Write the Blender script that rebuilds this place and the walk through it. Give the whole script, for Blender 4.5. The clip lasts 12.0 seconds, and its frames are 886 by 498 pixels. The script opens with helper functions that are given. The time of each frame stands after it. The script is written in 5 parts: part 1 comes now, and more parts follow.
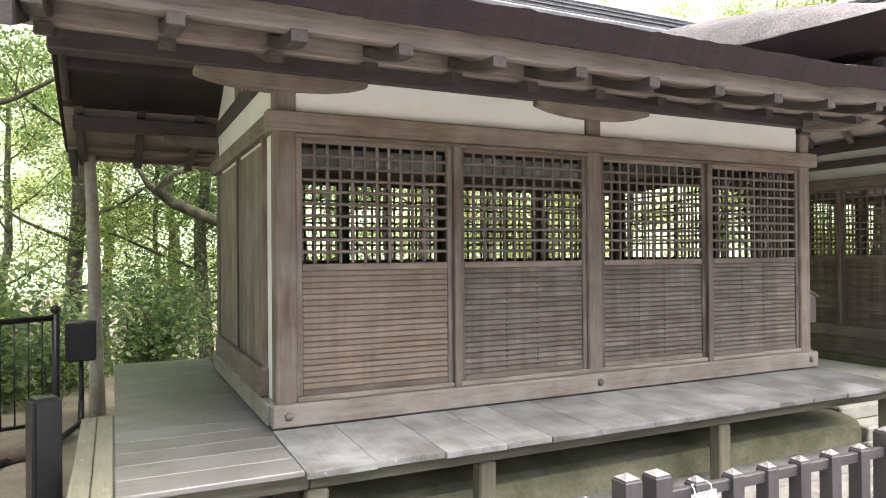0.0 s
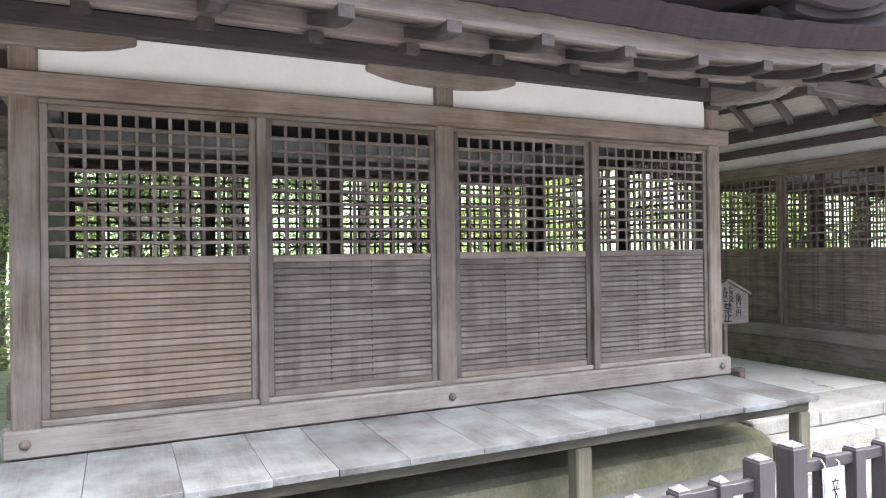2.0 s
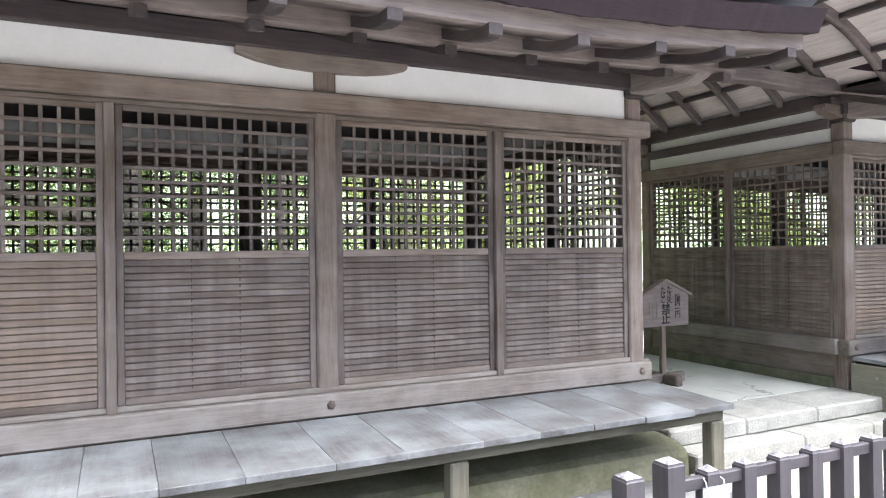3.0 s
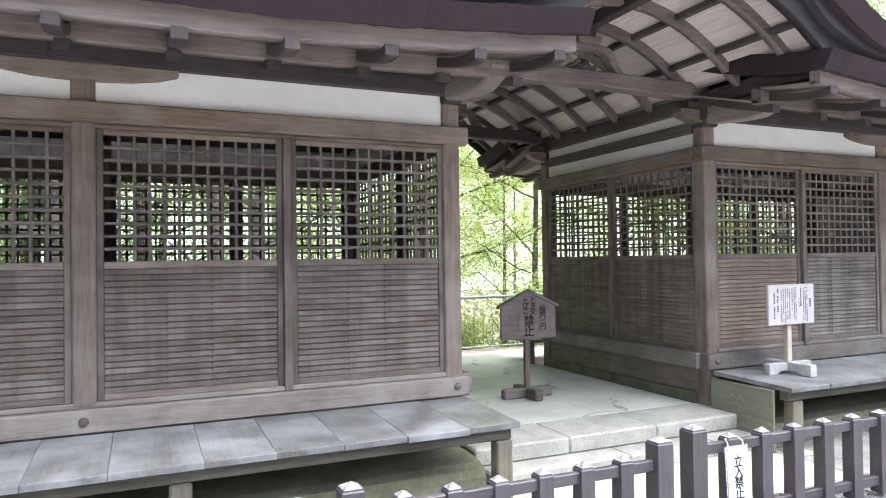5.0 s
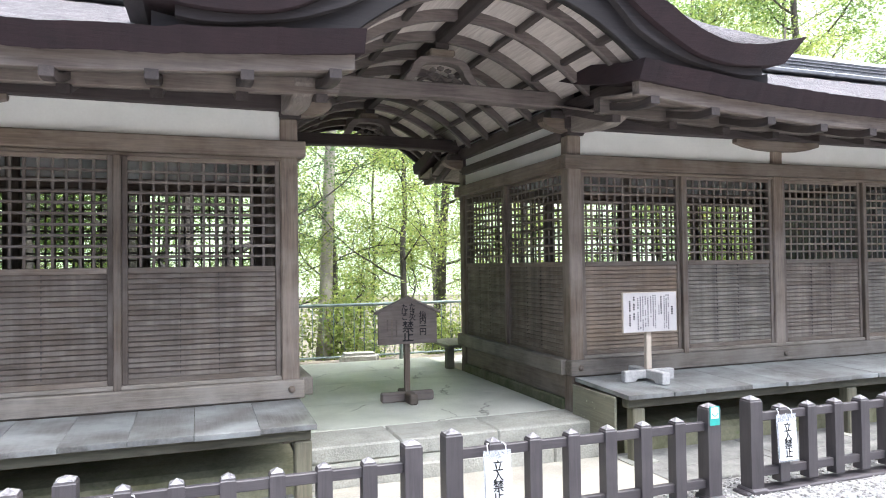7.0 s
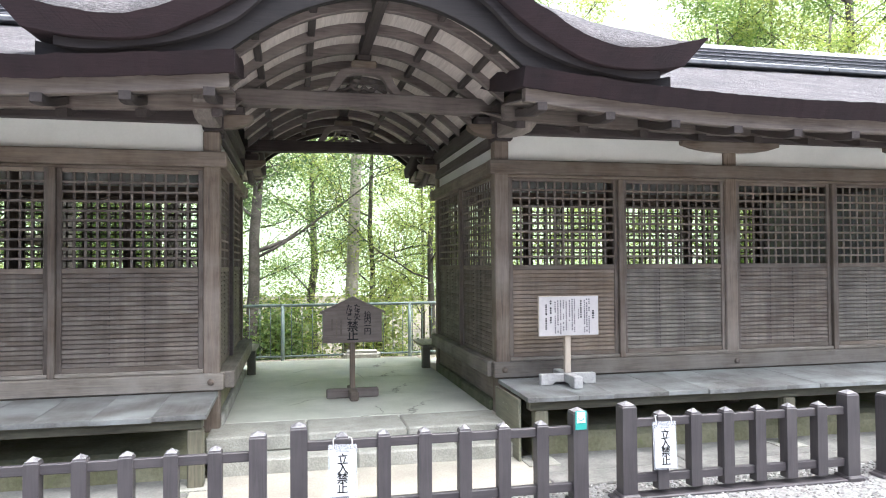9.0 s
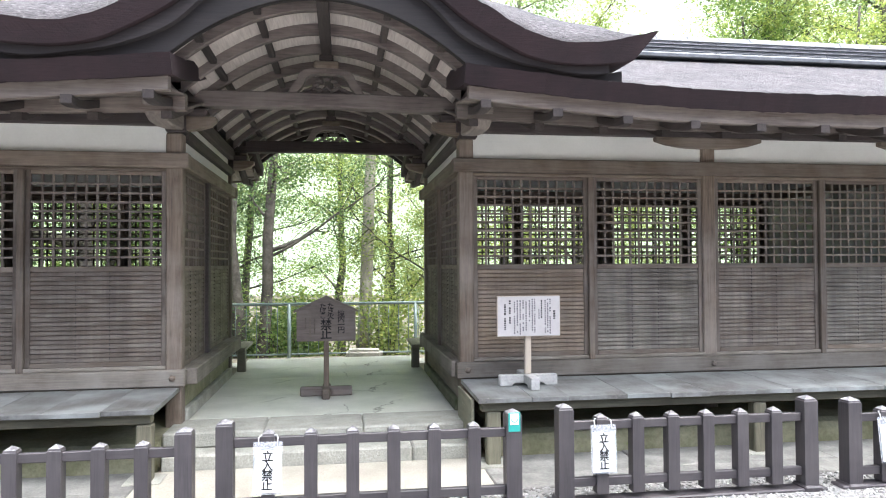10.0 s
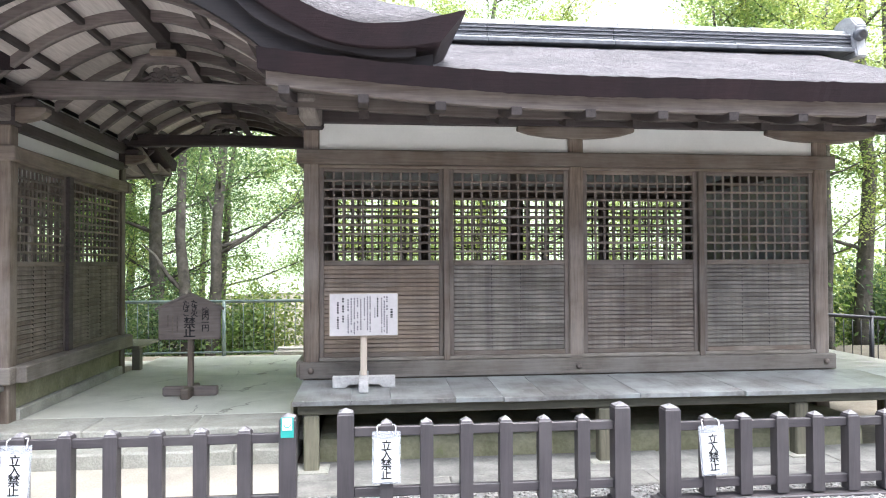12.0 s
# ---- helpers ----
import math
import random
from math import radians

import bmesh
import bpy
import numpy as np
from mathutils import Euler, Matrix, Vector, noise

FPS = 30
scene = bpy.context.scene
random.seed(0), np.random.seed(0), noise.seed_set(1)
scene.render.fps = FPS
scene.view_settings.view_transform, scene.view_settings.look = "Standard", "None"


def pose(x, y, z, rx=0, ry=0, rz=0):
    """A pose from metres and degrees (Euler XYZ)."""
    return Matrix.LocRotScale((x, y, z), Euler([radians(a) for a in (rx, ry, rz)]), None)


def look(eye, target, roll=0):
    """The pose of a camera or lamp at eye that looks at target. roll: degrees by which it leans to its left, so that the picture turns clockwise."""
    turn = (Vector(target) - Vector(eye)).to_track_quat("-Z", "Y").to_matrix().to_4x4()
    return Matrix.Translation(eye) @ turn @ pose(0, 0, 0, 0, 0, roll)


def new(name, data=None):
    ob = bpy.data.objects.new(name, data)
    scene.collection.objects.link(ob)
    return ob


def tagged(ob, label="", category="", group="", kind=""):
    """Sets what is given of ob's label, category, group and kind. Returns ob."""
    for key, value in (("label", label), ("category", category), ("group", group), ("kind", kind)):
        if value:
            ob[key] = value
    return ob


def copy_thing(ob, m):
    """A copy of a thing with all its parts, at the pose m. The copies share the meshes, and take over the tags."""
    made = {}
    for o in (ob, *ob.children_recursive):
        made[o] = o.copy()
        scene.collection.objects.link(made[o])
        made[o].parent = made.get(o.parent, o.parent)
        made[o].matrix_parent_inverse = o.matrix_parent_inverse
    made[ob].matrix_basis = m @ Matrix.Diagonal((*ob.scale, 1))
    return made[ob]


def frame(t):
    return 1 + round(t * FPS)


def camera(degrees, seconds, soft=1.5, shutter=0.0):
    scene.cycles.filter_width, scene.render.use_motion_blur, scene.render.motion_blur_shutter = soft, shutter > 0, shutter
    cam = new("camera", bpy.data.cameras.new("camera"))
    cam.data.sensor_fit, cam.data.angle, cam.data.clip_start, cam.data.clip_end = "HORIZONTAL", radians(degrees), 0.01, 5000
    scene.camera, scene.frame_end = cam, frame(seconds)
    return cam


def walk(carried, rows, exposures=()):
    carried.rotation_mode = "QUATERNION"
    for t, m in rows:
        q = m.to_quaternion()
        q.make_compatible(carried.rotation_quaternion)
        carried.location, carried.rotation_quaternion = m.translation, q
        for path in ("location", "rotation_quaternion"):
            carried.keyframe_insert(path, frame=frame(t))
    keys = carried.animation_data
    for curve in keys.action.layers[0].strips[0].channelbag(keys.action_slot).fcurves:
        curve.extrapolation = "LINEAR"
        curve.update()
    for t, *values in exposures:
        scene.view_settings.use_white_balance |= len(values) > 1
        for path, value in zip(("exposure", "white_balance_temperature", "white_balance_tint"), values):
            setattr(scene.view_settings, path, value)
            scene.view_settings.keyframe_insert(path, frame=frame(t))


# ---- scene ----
cam = camera(65.6, 12.0, 1.05)
METRES, EYE, TILT, LEAN, TURN = 8.3, 1.46, 0.0, 0.0, -25.6
ROWS = [
    (0.0, 0.0, 0.0, 0.0, 0.0, 0.36, 0.44),
    (0.5, 0.0266, 0.0236, -0.0018, 0.32, 0.38, 0.63),
    (1.0, 0.0549, 0.0483, -0.0046, 0.46, 0.35, 0.7),
    (1.5, 0.0876, 0.0667, -0.0063, 0.24, 0.41, 0.77),
    (2.0, 0.1262, 0.0856, -0.007, 0.22, 0.35, 0.81),
    (2.5, 0.1661, 0.1061, -0.0084, 0.14, 0.06, 0.68),
    (3.0, 0.2047, 0.1209, -0.0089, 0.16, 0.24, 0.69),
    (5.0, 0.371, 0.1408, -0.0085, 1.78, 0.91, 0.79),
    (5.5, 0.4162, 0.1395, -0.0081, 2.62, 1.03, 0.88),
    (6.0, 0.4592, 0.1424, -0.0075, 3.52, 1.06, 0.81),
    (6.5, 0.5049, 0.1348, -0.0069, 4.48, 1.28, 0.83),
    (7.0, 0.5462, 0.1324, -0.0069, 5.86, 1.24, 0.75),
    (7.5, 0.5881, 0.1265, -0.0047, 7.34, 1.25, 0.69),
    (9.5, 0.743, 0.1475, -0.0056, 15.39, 1.26, 0.32),
    (10.0, 0.7825, 0.1607, -0.0059, 17.29, 1.25, 0.29),
    (10.5, 0.8201, 0.178, -0.0065, 18.91, 1.21, 0.23),
    (11.0, 0.8588, 0.198, -0.0081, 19.64, 1.18, 0.21),
    (11.5, 0.8997, 0.2198, -0.0084, 19.9, 1.2, 0.22),
    (12.0, 0.935, 0.2442, -0.0085, 19.6, 1.1, 0.19),
]
walk(cam, [(t, pose(0, 0, EYE, TILT, LEAN, TURN) @ pose(METRES * x, METRES * y, METRES * z, 90 + pitch, roll, yaw)) for t, x, y, z, yaw, pitch, roll in ROWS],
     [(0.0, 1.56, 6300, 11), (1.0, 1.84, 6000, 12), (2.5, 1.9, 5600, 12), (5.5, 1.6, 5550, 10), (7.5, 1.38, 5600, 9), (9.5, 1.32, 5650, 8), (12.0, 1.38, 5600, 9)])

# ---- world, sun, exposure ----
SUN_EL, SUN_AZ = 74.0, 130.0
world = bpy.data.worlds.new("world")
world.use_nodes = True
scene.world = world
wn = world.node_tree
sky = wn.nodes.new("ShaderNodeTexSky")
sky.sky_type = "NISHITA"
sky.sun_disc = False
sky.sun_elevation, sky.sun_rotation = radians(SUN_EL), radians(SUN_AZ)
sky.air_density, sky.dust_density, sky.ozone_density = 0.7, 9.0, 1.0
wn.nodes["Background"].inputs["Strength"].default_value = 0.15
wn.links.new(sky.outputs["Color"], wn.nodes["Background"].inputs["Color"])
sun = new("sun", bpy.data.lights.new("sun", "SUN"))
sun.data.energy, sun.data.angle, sun.data.color = 3.5, radians(88), (1.0, 0.95, 0.88)
az, el = radians(SUN_AZ), radians(SUN_EL)
sun.matrix_basis = look((0, 0, 20), Vector((0, 0, 20)) - Vector((math.sin(az) * math.cos(el), math.cos(az) * math.cos(el), math.sin(el))))


# ---- materials ----
def mat(name, rough=0.8, metal=0.0):
    m = bpy.data.materials.new(name)
    m.use_nodes = True
    b = m.node_tree.nodes["Principled BSDF"]
    b.inputs["Roughness"].default_value, b.inputs["Metallic"].default_value = rough, metal
    return m, m.node_tree, b


def node(nt, kind, **values):
    n = nt.nodes.new(kind)
    for k, v in values.items():
        n.inputs[k.replace("_", " ")].default_value = v
    return n


def ramp(nt, fac, stops):
    r = nt.nodes.new("ShaderNodeValToRGB")
    while len(r.color_ramp.elements) < len(stops):
        r.color_ramp.elements.new(0.5)
    for e, (p, c) in zip(r.color_ramp.elements, stops):
        e.position, e.color = p, (*c, 1)
    nt.links.new(fac, r.inputs["Fac"])
    return r.outputs["Color"]


def mix(nt, a, b, fac, mode="MIX"):
    n = nt.nodes.new("ShaderNodeMix")
    n.data_type, n.blend_type = "RGBA", mode
    for sock, v in ((n.inputs["Factor"], fac), (n.inputs["A"], a), (n.inputs["B"], b)):
        if isinstance(v, bpy.types.NodeSocket):
            nt.links.new(v, sock)
        else:
            sock.default_value = v if isinstance(v, (int, float)) else (*v, 1)
    return n.outputs["Result"]


def coords(nt, scale, shift=True):
    """Object coordinates, scaled, shifted from object to object."""
    tc = nt.nodes.new("ShaderNodeTexCoord")
    mp = nt.nodes.new("ShaderNodeMapping")
    mp.inputs["Scale"].default_value = scale
    nt.links.new(tc.outputs["Object"], mp.inputs["Vector"])
    if shift:
        oi = nt.nodes.new("ShaderNodeObjectInfo")
        sc = nt.nodes.new("ShaderNodeVectorMath")
        sc.operation = "SCALE"
        sc.inputs[0].default_value = (37.0, 53.0, 71.0)
        nt.links.new(oi.outputs["Random"], sc.inputs["Scale"])
        nt.links.new(sc.outputs["Vector"], mp.inputs["Location"])
    return mp.outputs["Vector"]


def noise_tex(nt, vec, scale, detail=4.0, rough=0.6, distort=0.0):
    n = node(nt, "ShaderNodeTexNoise", Scale=scale, Detail=detail, Roughness=rough, Distortion=distort)
    nt.links.new(vec, n.inputs["Vector"])
    return n.outputs["Fac"]


def bump(nt, b, height, strength, dist=0.01):
    n = node(nt, "ShaderNodeBump", Strength=strength, Distance=dist)
    nt.links.new(height, n.inputs["Height"])
    nt.links.new(n.outputs["Normal"], b.inputs["Normal"])


def wood(name, axis, dark, light, grey=(0.37, 0.33, 0.29), weather=0.35, rough=0.75, vary=0.35, relief=0.35, spots=None, streak=0.0):
    """Weathered wood with its grain along axis."""
    m, nt, b = mat(name, rough)
    s = [1.0, 1.0, 1.0]
    s["xyz".index(axis)] = 0.06
    v = coords(nt, s)
    grain = noise_tex(nt, v, 55, 5, 0.65, 0.6)
    broad = noise_tex(nt, coords(nt, (1, 1, 1)), 3.2, 4, 0.6)
    col = ramp(nt, grain, [(0.25, dark), (0.72, light)])
    patch = ramp(nt, broad, [(0.38, (0, 0, 0)), (0.68, (1, 1, 1))])
    f = nt.nodes.new("ShaderNodeMath")
    f.operation, f.inputs[1].default_value = "MULTIPLY", weather
    nt.links.new(patch, f.inputs[0])
    col = mix(nt, col, grey, f.outputs[0])
    if spots:
        sp = noise_tex(nt, coords(nt, (1, 1, 1)), spots[1], 6, 0.7)
        col = mix(nt, col, spots[0], ramp(nt, sp, [(spots[2], (0, 0, 0)), (spots[2] + 0.06, (1, 1, 1))]))
    if streak:
        geo, mp = nt.nodes.new("ShaderNodeNewGeometry"), nt.nodes.new("ShaderNodeMapping")
        mp.inputs["Scale"].default_value = (1.0, 1.0, 0.06)
        nt.links.new(geo.outputs["Position"], mp.inputs["Vector"])
        run = noise_tex(nt, mp.outputs["Vector"], 11, 4, 0.65)
        col = mix(nt, col, ramp(nt, run, [(0.33, (1 - streak,) * 3), (0.66, (1 + streak, 1 + streak * 1.02, 1 + streak))]), 1.0, "MULTIPLY")
    oi = nt.nodes.new("ShaderNodeObjectInfo")
    tone = ramp(nt, oi.outputs["Random"], [(0.0, (1 - vary,) * 3), (1.0, (1 + vary * 0.4,) * 3)])
    col = mix(nt, col, tone, 1.0, "MULTIPLY")
    nt.links.new(col, b.inputs["Base Color"])
    bump(nt, b, grain, relief, 0.006)
    return m


def plain(name, c0, c1, scale=6.0, rough=0.8, metal=0.0, relief=0.2, fine=60.0, shift=True, dist=0.01, spots=None, speck=0.8):
    """Two-tone surface with broad stains and fine grain."""
    m, nt, b = mat(name, rough, metal)
    v = coords(nt, (1, 1, 1), shift)
    broad = noise_tex(nt, v, scale, 5, 0.62)
    grain = noise_tex(nt, v, fine, 3, 0.6)
    col = ramp(nt, broad, [(0.32, c0), (0.68, c1)])
    tone = ramp(nt, grain, [(0.25, (0.72,) * 3), (0.75, (1.15,) * 3)])
    col = mix(nt, col, tone, speck, "MULTIPLY")
    if spots:
        s = noise_tex(nt, v, spots[1], 5, 0.7)
        col = mix(nt, col, spots[0], ramp(nt, s, [(spots[2], (0, 0, 0)), (spots[2] + 0.12, (1, 1, 1))]))
    nt.links.new(col, b.inputs["Base Color"])
    bump(nt, b, grain, relief, dist)
    return m


def leaf_mat(name, c0, c1, c2):
    m, nt, b = mat(name, 0.45)
    geo = nt.nodes.new("ShaderNodeNewGeometry")
    col = ramp(nt, geo.outputs["Random Per Island"], [(0.0, c0), (0.55, c1), (1.0, c2)])
    nt.links.new(col, b.inputs["Base Color"])
    tr = nt.nodes.new("ShaderNodeBsdfTranslucent")
    nt.links.new(mix(nt, col, (1.62, 1.6, 0.82), 1.0, "MULTIPLY"), tr.inputs["Color"])
    ad = nt.nodes.new("ShaderNodeMixShader")
    ad.inputs[0].default_value = 0.6
    nt.links.new(b.outputs[0], ad.inputs[1])
    nt.links.new(tr.outputs[0], ad.inputs[2])
    nt.links.new(ad.outputs[0], nt.nodes["Material Output"].inputs["Surface"])
    return m


W_DARK, W_LIGHT = (0.074, 0.052, 0.037), (0.210, 0.163, 0.121)
WX = wood("weathered_wood_x", "x", W_DARK, W_LIGHT)
WY = wood("weathered_wood_y", "y", W_DARK, W_LIGHT)
WZ = wood("weathered_wood_z", "z", W_DARK, W_LIGHT)
SLATS = [wood("grey_slat_wood", "x", (0.084, 0.063, 0.047), (0.156, 0.122, 0.092), weather=0.35, vary=0.07, relief=0.15, streak=0.28),
         wood("brown_slat_wood", "x", (0.125, 0.089, 0.060), (0.225, 0.168, 0.116), weather=0.25, vary=0.08, relief=0.15, streak=0.16),
         wood("greenish_slat_wood", "x", (0.086, 0.073, 0.057), (0.155, 0.134, 0.106), weather=0.38, vary=0.07, relief=0.15, streak=0.28)]
SILLX = wood("pale_sill_wood_x", "x", (0.10, 0.082, 0.063), (0.25, 0.213, 0.172), grey=(0.35, 0.32, 0.28), weather=0.55)
SILLY = wood("pale_sill_wood_y", "y", (0.10, 0.082, 0.063), (0.25, 0.213, 0.172), grey=(0.35, 0.32, 0.28), weather=0.55)
SLATS.append(wood("old_dark_slat_wood", "x", (0.062, 0.046, 0.034), (0.120, 0.093, 0.070), weather=0.28, vary=0.07, relief=0.15, streak=0.28))
LAT = wood("lattice_wood", "z", (0.078, 0.060, 0.046), (0.175, 0.138, 0.110), vary=0.3)
LATOLD = wood("old_lattice_wood", "z", (0.055, 0.042, 0.033), (0.125, 0.098, 0.079), vary=0.25)
EX = wood("eave_wood_x", "x", (0.09, 0.070, 0.060), (0.235, 0.193, 0.167), weather=0.3)
EY = wood("eave_wood_y", "y", (0.13, 0.108, 0.096), (0.30, 0.26, 0.232), weather=0.3)
VB = wood("vault_board_wood", "y", (0.40, 0.35, 0.315), (0.66, 0.60, 0.55), weather=0.3)
RIBX = wood("vault_rib_wood", "x", (0.072, 0.057, 0.054), (0.195, 0.16, 0.15), weather=0.3)
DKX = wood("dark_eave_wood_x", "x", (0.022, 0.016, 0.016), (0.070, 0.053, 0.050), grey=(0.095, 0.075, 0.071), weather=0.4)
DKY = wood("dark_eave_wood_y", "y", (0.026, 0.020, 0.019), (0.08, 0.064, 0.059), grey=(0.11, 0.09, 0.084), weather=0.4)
DECK = wood("deck_wood", "y", (0.085, 0.080, 0.073), (0.185, 0.18, 0.168), grey=(0.35, 0.368, 0.358), weather=0.9, spots=((0.5, 0.51, 0.49), 16, 0.66), rough=0.38, vary=0.24)
DECKX = wood("deck_wood_x", "x", (0.11, 0.102, 0.092), (0.22, 0.208, 0.19), grey=(0.26, 0.255, 0.245), weather=0.7, spots=((0.4, 0.41, 0.38), 16, 0.70), rough=0.33, vary=0.1)
LICHENW = wood("lichened_plank_wood", "y", (0.115, 0.105, 0.072), (0.23, 0.215, 0.15), grey=(0.24, 0.235, 0.175), weather=0.6, spots=((0.42, 0.43, 0.32), 14, 0.62), vary=0.2)
# Near-black board: the shade under roof and bark is put into its colour.
SHADEBOARD = wood("shade_dark_board", "x", (0.010, 0.008, 0.009), (0.030, 0.023, 0.024), grey=(0.04, 0.031, 0.032), weather=0.3)
MOSSX = wood("mossy_beam_wood_x", "x", (0.07, 0.063, 0.042), (0.18, 0.165, 0.115), grey=(0.21, 0.205, 0.14), weather=0.5)
MOSSZ = wood("mossy_leg_wood_z", "z", (0.07, 0.063, 0.042), (0.18, 0.165, 0.115), grey=(0.21, 0.205, 0.14), weather=0.5)
FENCE = wood("painted_fence_wood", "z", (0.038, 0.033, 0.036), (0.068, 0.059, 0.063), grey=(0.10, 0.09, 0.09), weather=0.4, rough=0.5, vary=0.15, relief=0.2)
CAP = plain("worn_post_cap", (0.085, 0.078, 0.082), (0.34, 0.33, 0.33), 26, 0.6, relief=0.3)
FENCEX = wood("painted_fence_wood_x", "x", (0.038, 0.033, 0.036), (0.068, 0.059, 0.063), grey=(0.10, 0.09, 0.09), weather=0.4, rough=0.5, vary=0.15, relief=0.2)
PALE = wood("pale_sign_wood", "z", (0.40, 0.33, 0.25), (0.6, 0.52, 0.42), weather=0.3, vary=0.1)
SIGNW = wood("old_sign_wood", "x", (0.10, 0.078, 0.066), (0.20, 0.165, 0.142), weather=0.3, vary=0.1)
PLASTER = plain("white_plaster", (0.70, 0.70, 0.665), (0.80, 0.80, 0.77), 2.0, 0.9, relief=0.05, speck=0.12)
BARK, bnt, bb = mat("cypress_bark_roof", 0.95)
bv = coords(bnt, (0.4, 1.5, 1.5), False)
bbroad = noise_tex(bnt, coords(bnt, (1, 1, 1), False), 3.5, 5, 0.65)
bfleck = noise_tex(bnt, bv, 60, 4, 0.7, 0.4)
bfine = noise_tex(bnt, bv, 140, 3, 0.6)
bcol = ramp(bnt, bfleck, [(0.28, (0.055, 0.048, 0.05)), (0.46, (0.15, 0.14, 0.143)), (0.60, (0.24, 0.228, 0.23)), (0.70, (0.46, 0.45, 0.45))])
bcol = mix(bnt, bcol, ramp(bnt, bbroad, [(0.3, (0.7, 0.69, 0.7)), (0.7, (1.15, 1.13, 1.12))]), 1.0, "MULTIPLY")
bnt.links.new(mix(bnt, bcol, ramp(bnt, bfine, [(0.3, (0.75,) * 3), (0.7, (1.2,) * 3)]), 1.0, "MULTIPLY"), bb.inputs["Base Color"])
bump(bnt, bb, bfleck, 1.0, 0.03)
BARKEDGE, ent, eb = mat("cut_bark_edge", 0.85)
layer = noise_tex(ent, coords(ent, (0.5, 0.5, 9.0), False), 14, 5, 0.7)
stain = noise_tex(ent, coords(ent, (1, 1, 1), False), 4, 5, 0.6)
ecol = ramp(ent, layer, [(0.2, (0.017, 0.009, 0.012)), (0.62, (0.030, 0.016, 0.019)), (0.9, (0.058, 0.036, 0.038))])
ent.links.new(mix(ent, ecol, ramp(ent, stain, [(0.35, (0.65, 0.65, 0.68)), (0.7, (1.1, 1.0, 0.98))]), 1.0, "MULTIPLY"), eb.inputs["Base Color"])
bump(ent, eb, layer, 0.35, 0.01)
TILE = plain("ridge_tile", (0.09, 0.095, 0.105), (0.18, 0.185, 0.20), 8, 0.5, relief=0.2)
TILEPALE = plain("pale_ridge_tile", (0.34, 0.345, 0.35), (0.50, 0.50, 0.50), 9, 0.7, relief=0.2)
STONE = plain("granite", (0.29, 0.285, 0.24), (0.44, 0.43, 0.37), 5, 0.85, relief=0.6, fine=80, spots=((0.27, 0.27, 0.20), 11, 0.66))
SAND = plain("swept_sandy_earth", (0.34, 0.315, 0.255), (0.48, 0.45, 0.375), 1.6, 0.95, relief=0.4, fine=90, shift=False)
SLABTOP = plain("swept_stone_floor", (0.50, 0.50, 0.43), (0.66, 0.655, 0.57), 2.5, 0.5, relief=0.15, fine=120)
snt, sb = SLABTOP.node_tree, SLABTOP.node_tree.nodes["Principled BSDF"]
cell = snt.nodes.new("ShaderNodeTexVoronoi")
cell.feature = "DISTANCE_TO_EDGE"
cell.inputs["Scale"].default_value = 0.9
sv = coords(snt, (1, 1, 1), False)
warp = node(snt, "ShaderNodeTexNoise", Scale=5.0, Detail=4.0)
snt.links.new(sv, warp.inputs["Vector"])
bent = snt.nodes.new("ShaderNodeVectorMath")
bent.operation = "MULTIPLY_ADD"
bent.inputs[1].default_value = (0.18, 0.18, 0.18)
snt.links.new(warp.outputs["Color"], bent.inputs[0])
snt.links.new(sv, bent.inputs[2])
snt.links.new(bent.outputs["Vector"], cell.inputs["Vector"])
line = ramp(snt, cell.outputs["Distance"], [(0.0, (1, 1, 1)), (0.006, (0, 0, 0))])
where = ramp(snt, noise_tex(snt, sv, 1.3, 2), [(0.50, (0, 0, 0)), (0.56, (1, 1, 1))])
plain_col = sb.inputs["Base Color"].links[0].from_socket
snt.links.new(mix(snt, plain_col, (0.16, 0.15, 0.12), mix(snt, line, where, 1.0, "MULTIPLY")), sb.inputs["Base Color"])
BASE = plain("mossy_plinth", (0.17, 0.165, 0.085), (0.32, 0.305, 0.20), 3.5, 0.9, relief=0.3, fine=40, spots=((0.16, 0.19, 0.06), 5, 0.6))
MOSS = plain("green_moss_timber", (0.07, 0.085, 0.035), (0.17, 0.155, 0.10), 6, 0.95, relief=0.5)
PAVE = plain("paving_stone", (0.16, 0.155, 0.14), (0.27, 0.262, 0.237), 6, 0.9, relief=0.4, spots=((0.24, 0.23, 0.20), 9, 0.62))
GROUND = plain("earth_ground", (0.10, 0.085, 0.062), (0.22, 0.19, 0.14), 1.2, 0.95, relief=0.6, fine=30, shift=False, dist=0.02)
GRAVEL = plain("gravel", (0.25, 0.242, 0.228), (0.39, 0.38, 0.362), 30, 0.9, relief=0.9, fine=75, shift=False, dist=0.03)
PEBBLE, pent, peb = mat("pebble", 0.85)
pgeo = pent.nodes.new("ShaderNodeNewGeometry")
pcol = ramp(pent, pgeo.outputs["Random Per Island"], [(0.0, (0.13, 0.124, 0.114)), (0.5, (0.29, 0.282, 0.268)), (1.0, (0.50, 0.49, 0.475))])
pent.links.new(mix(pent, pcol, ramp(pent, noise_tex(pent, coords(pent, (1, 1, 1), False), 240, 3), [(0.3, (0.75,) * 3), (0.7, (1.1,) * 3)]), 1.0, "MULTIPLY"), peb.inputs["Base Color"])
BLACK = plain("black_painted_metal", (0.006, 0.006, 0.007), (0.013, 0.013, 0.015), 10, 0.42, 0.1, relief=0.05)
GREENM = plain("grey_green_rail_paint", (0.10, 0.14, 0.125), (0.16, 0.20, 0.18), 10, 0.45, 0.2, relief=0.05)
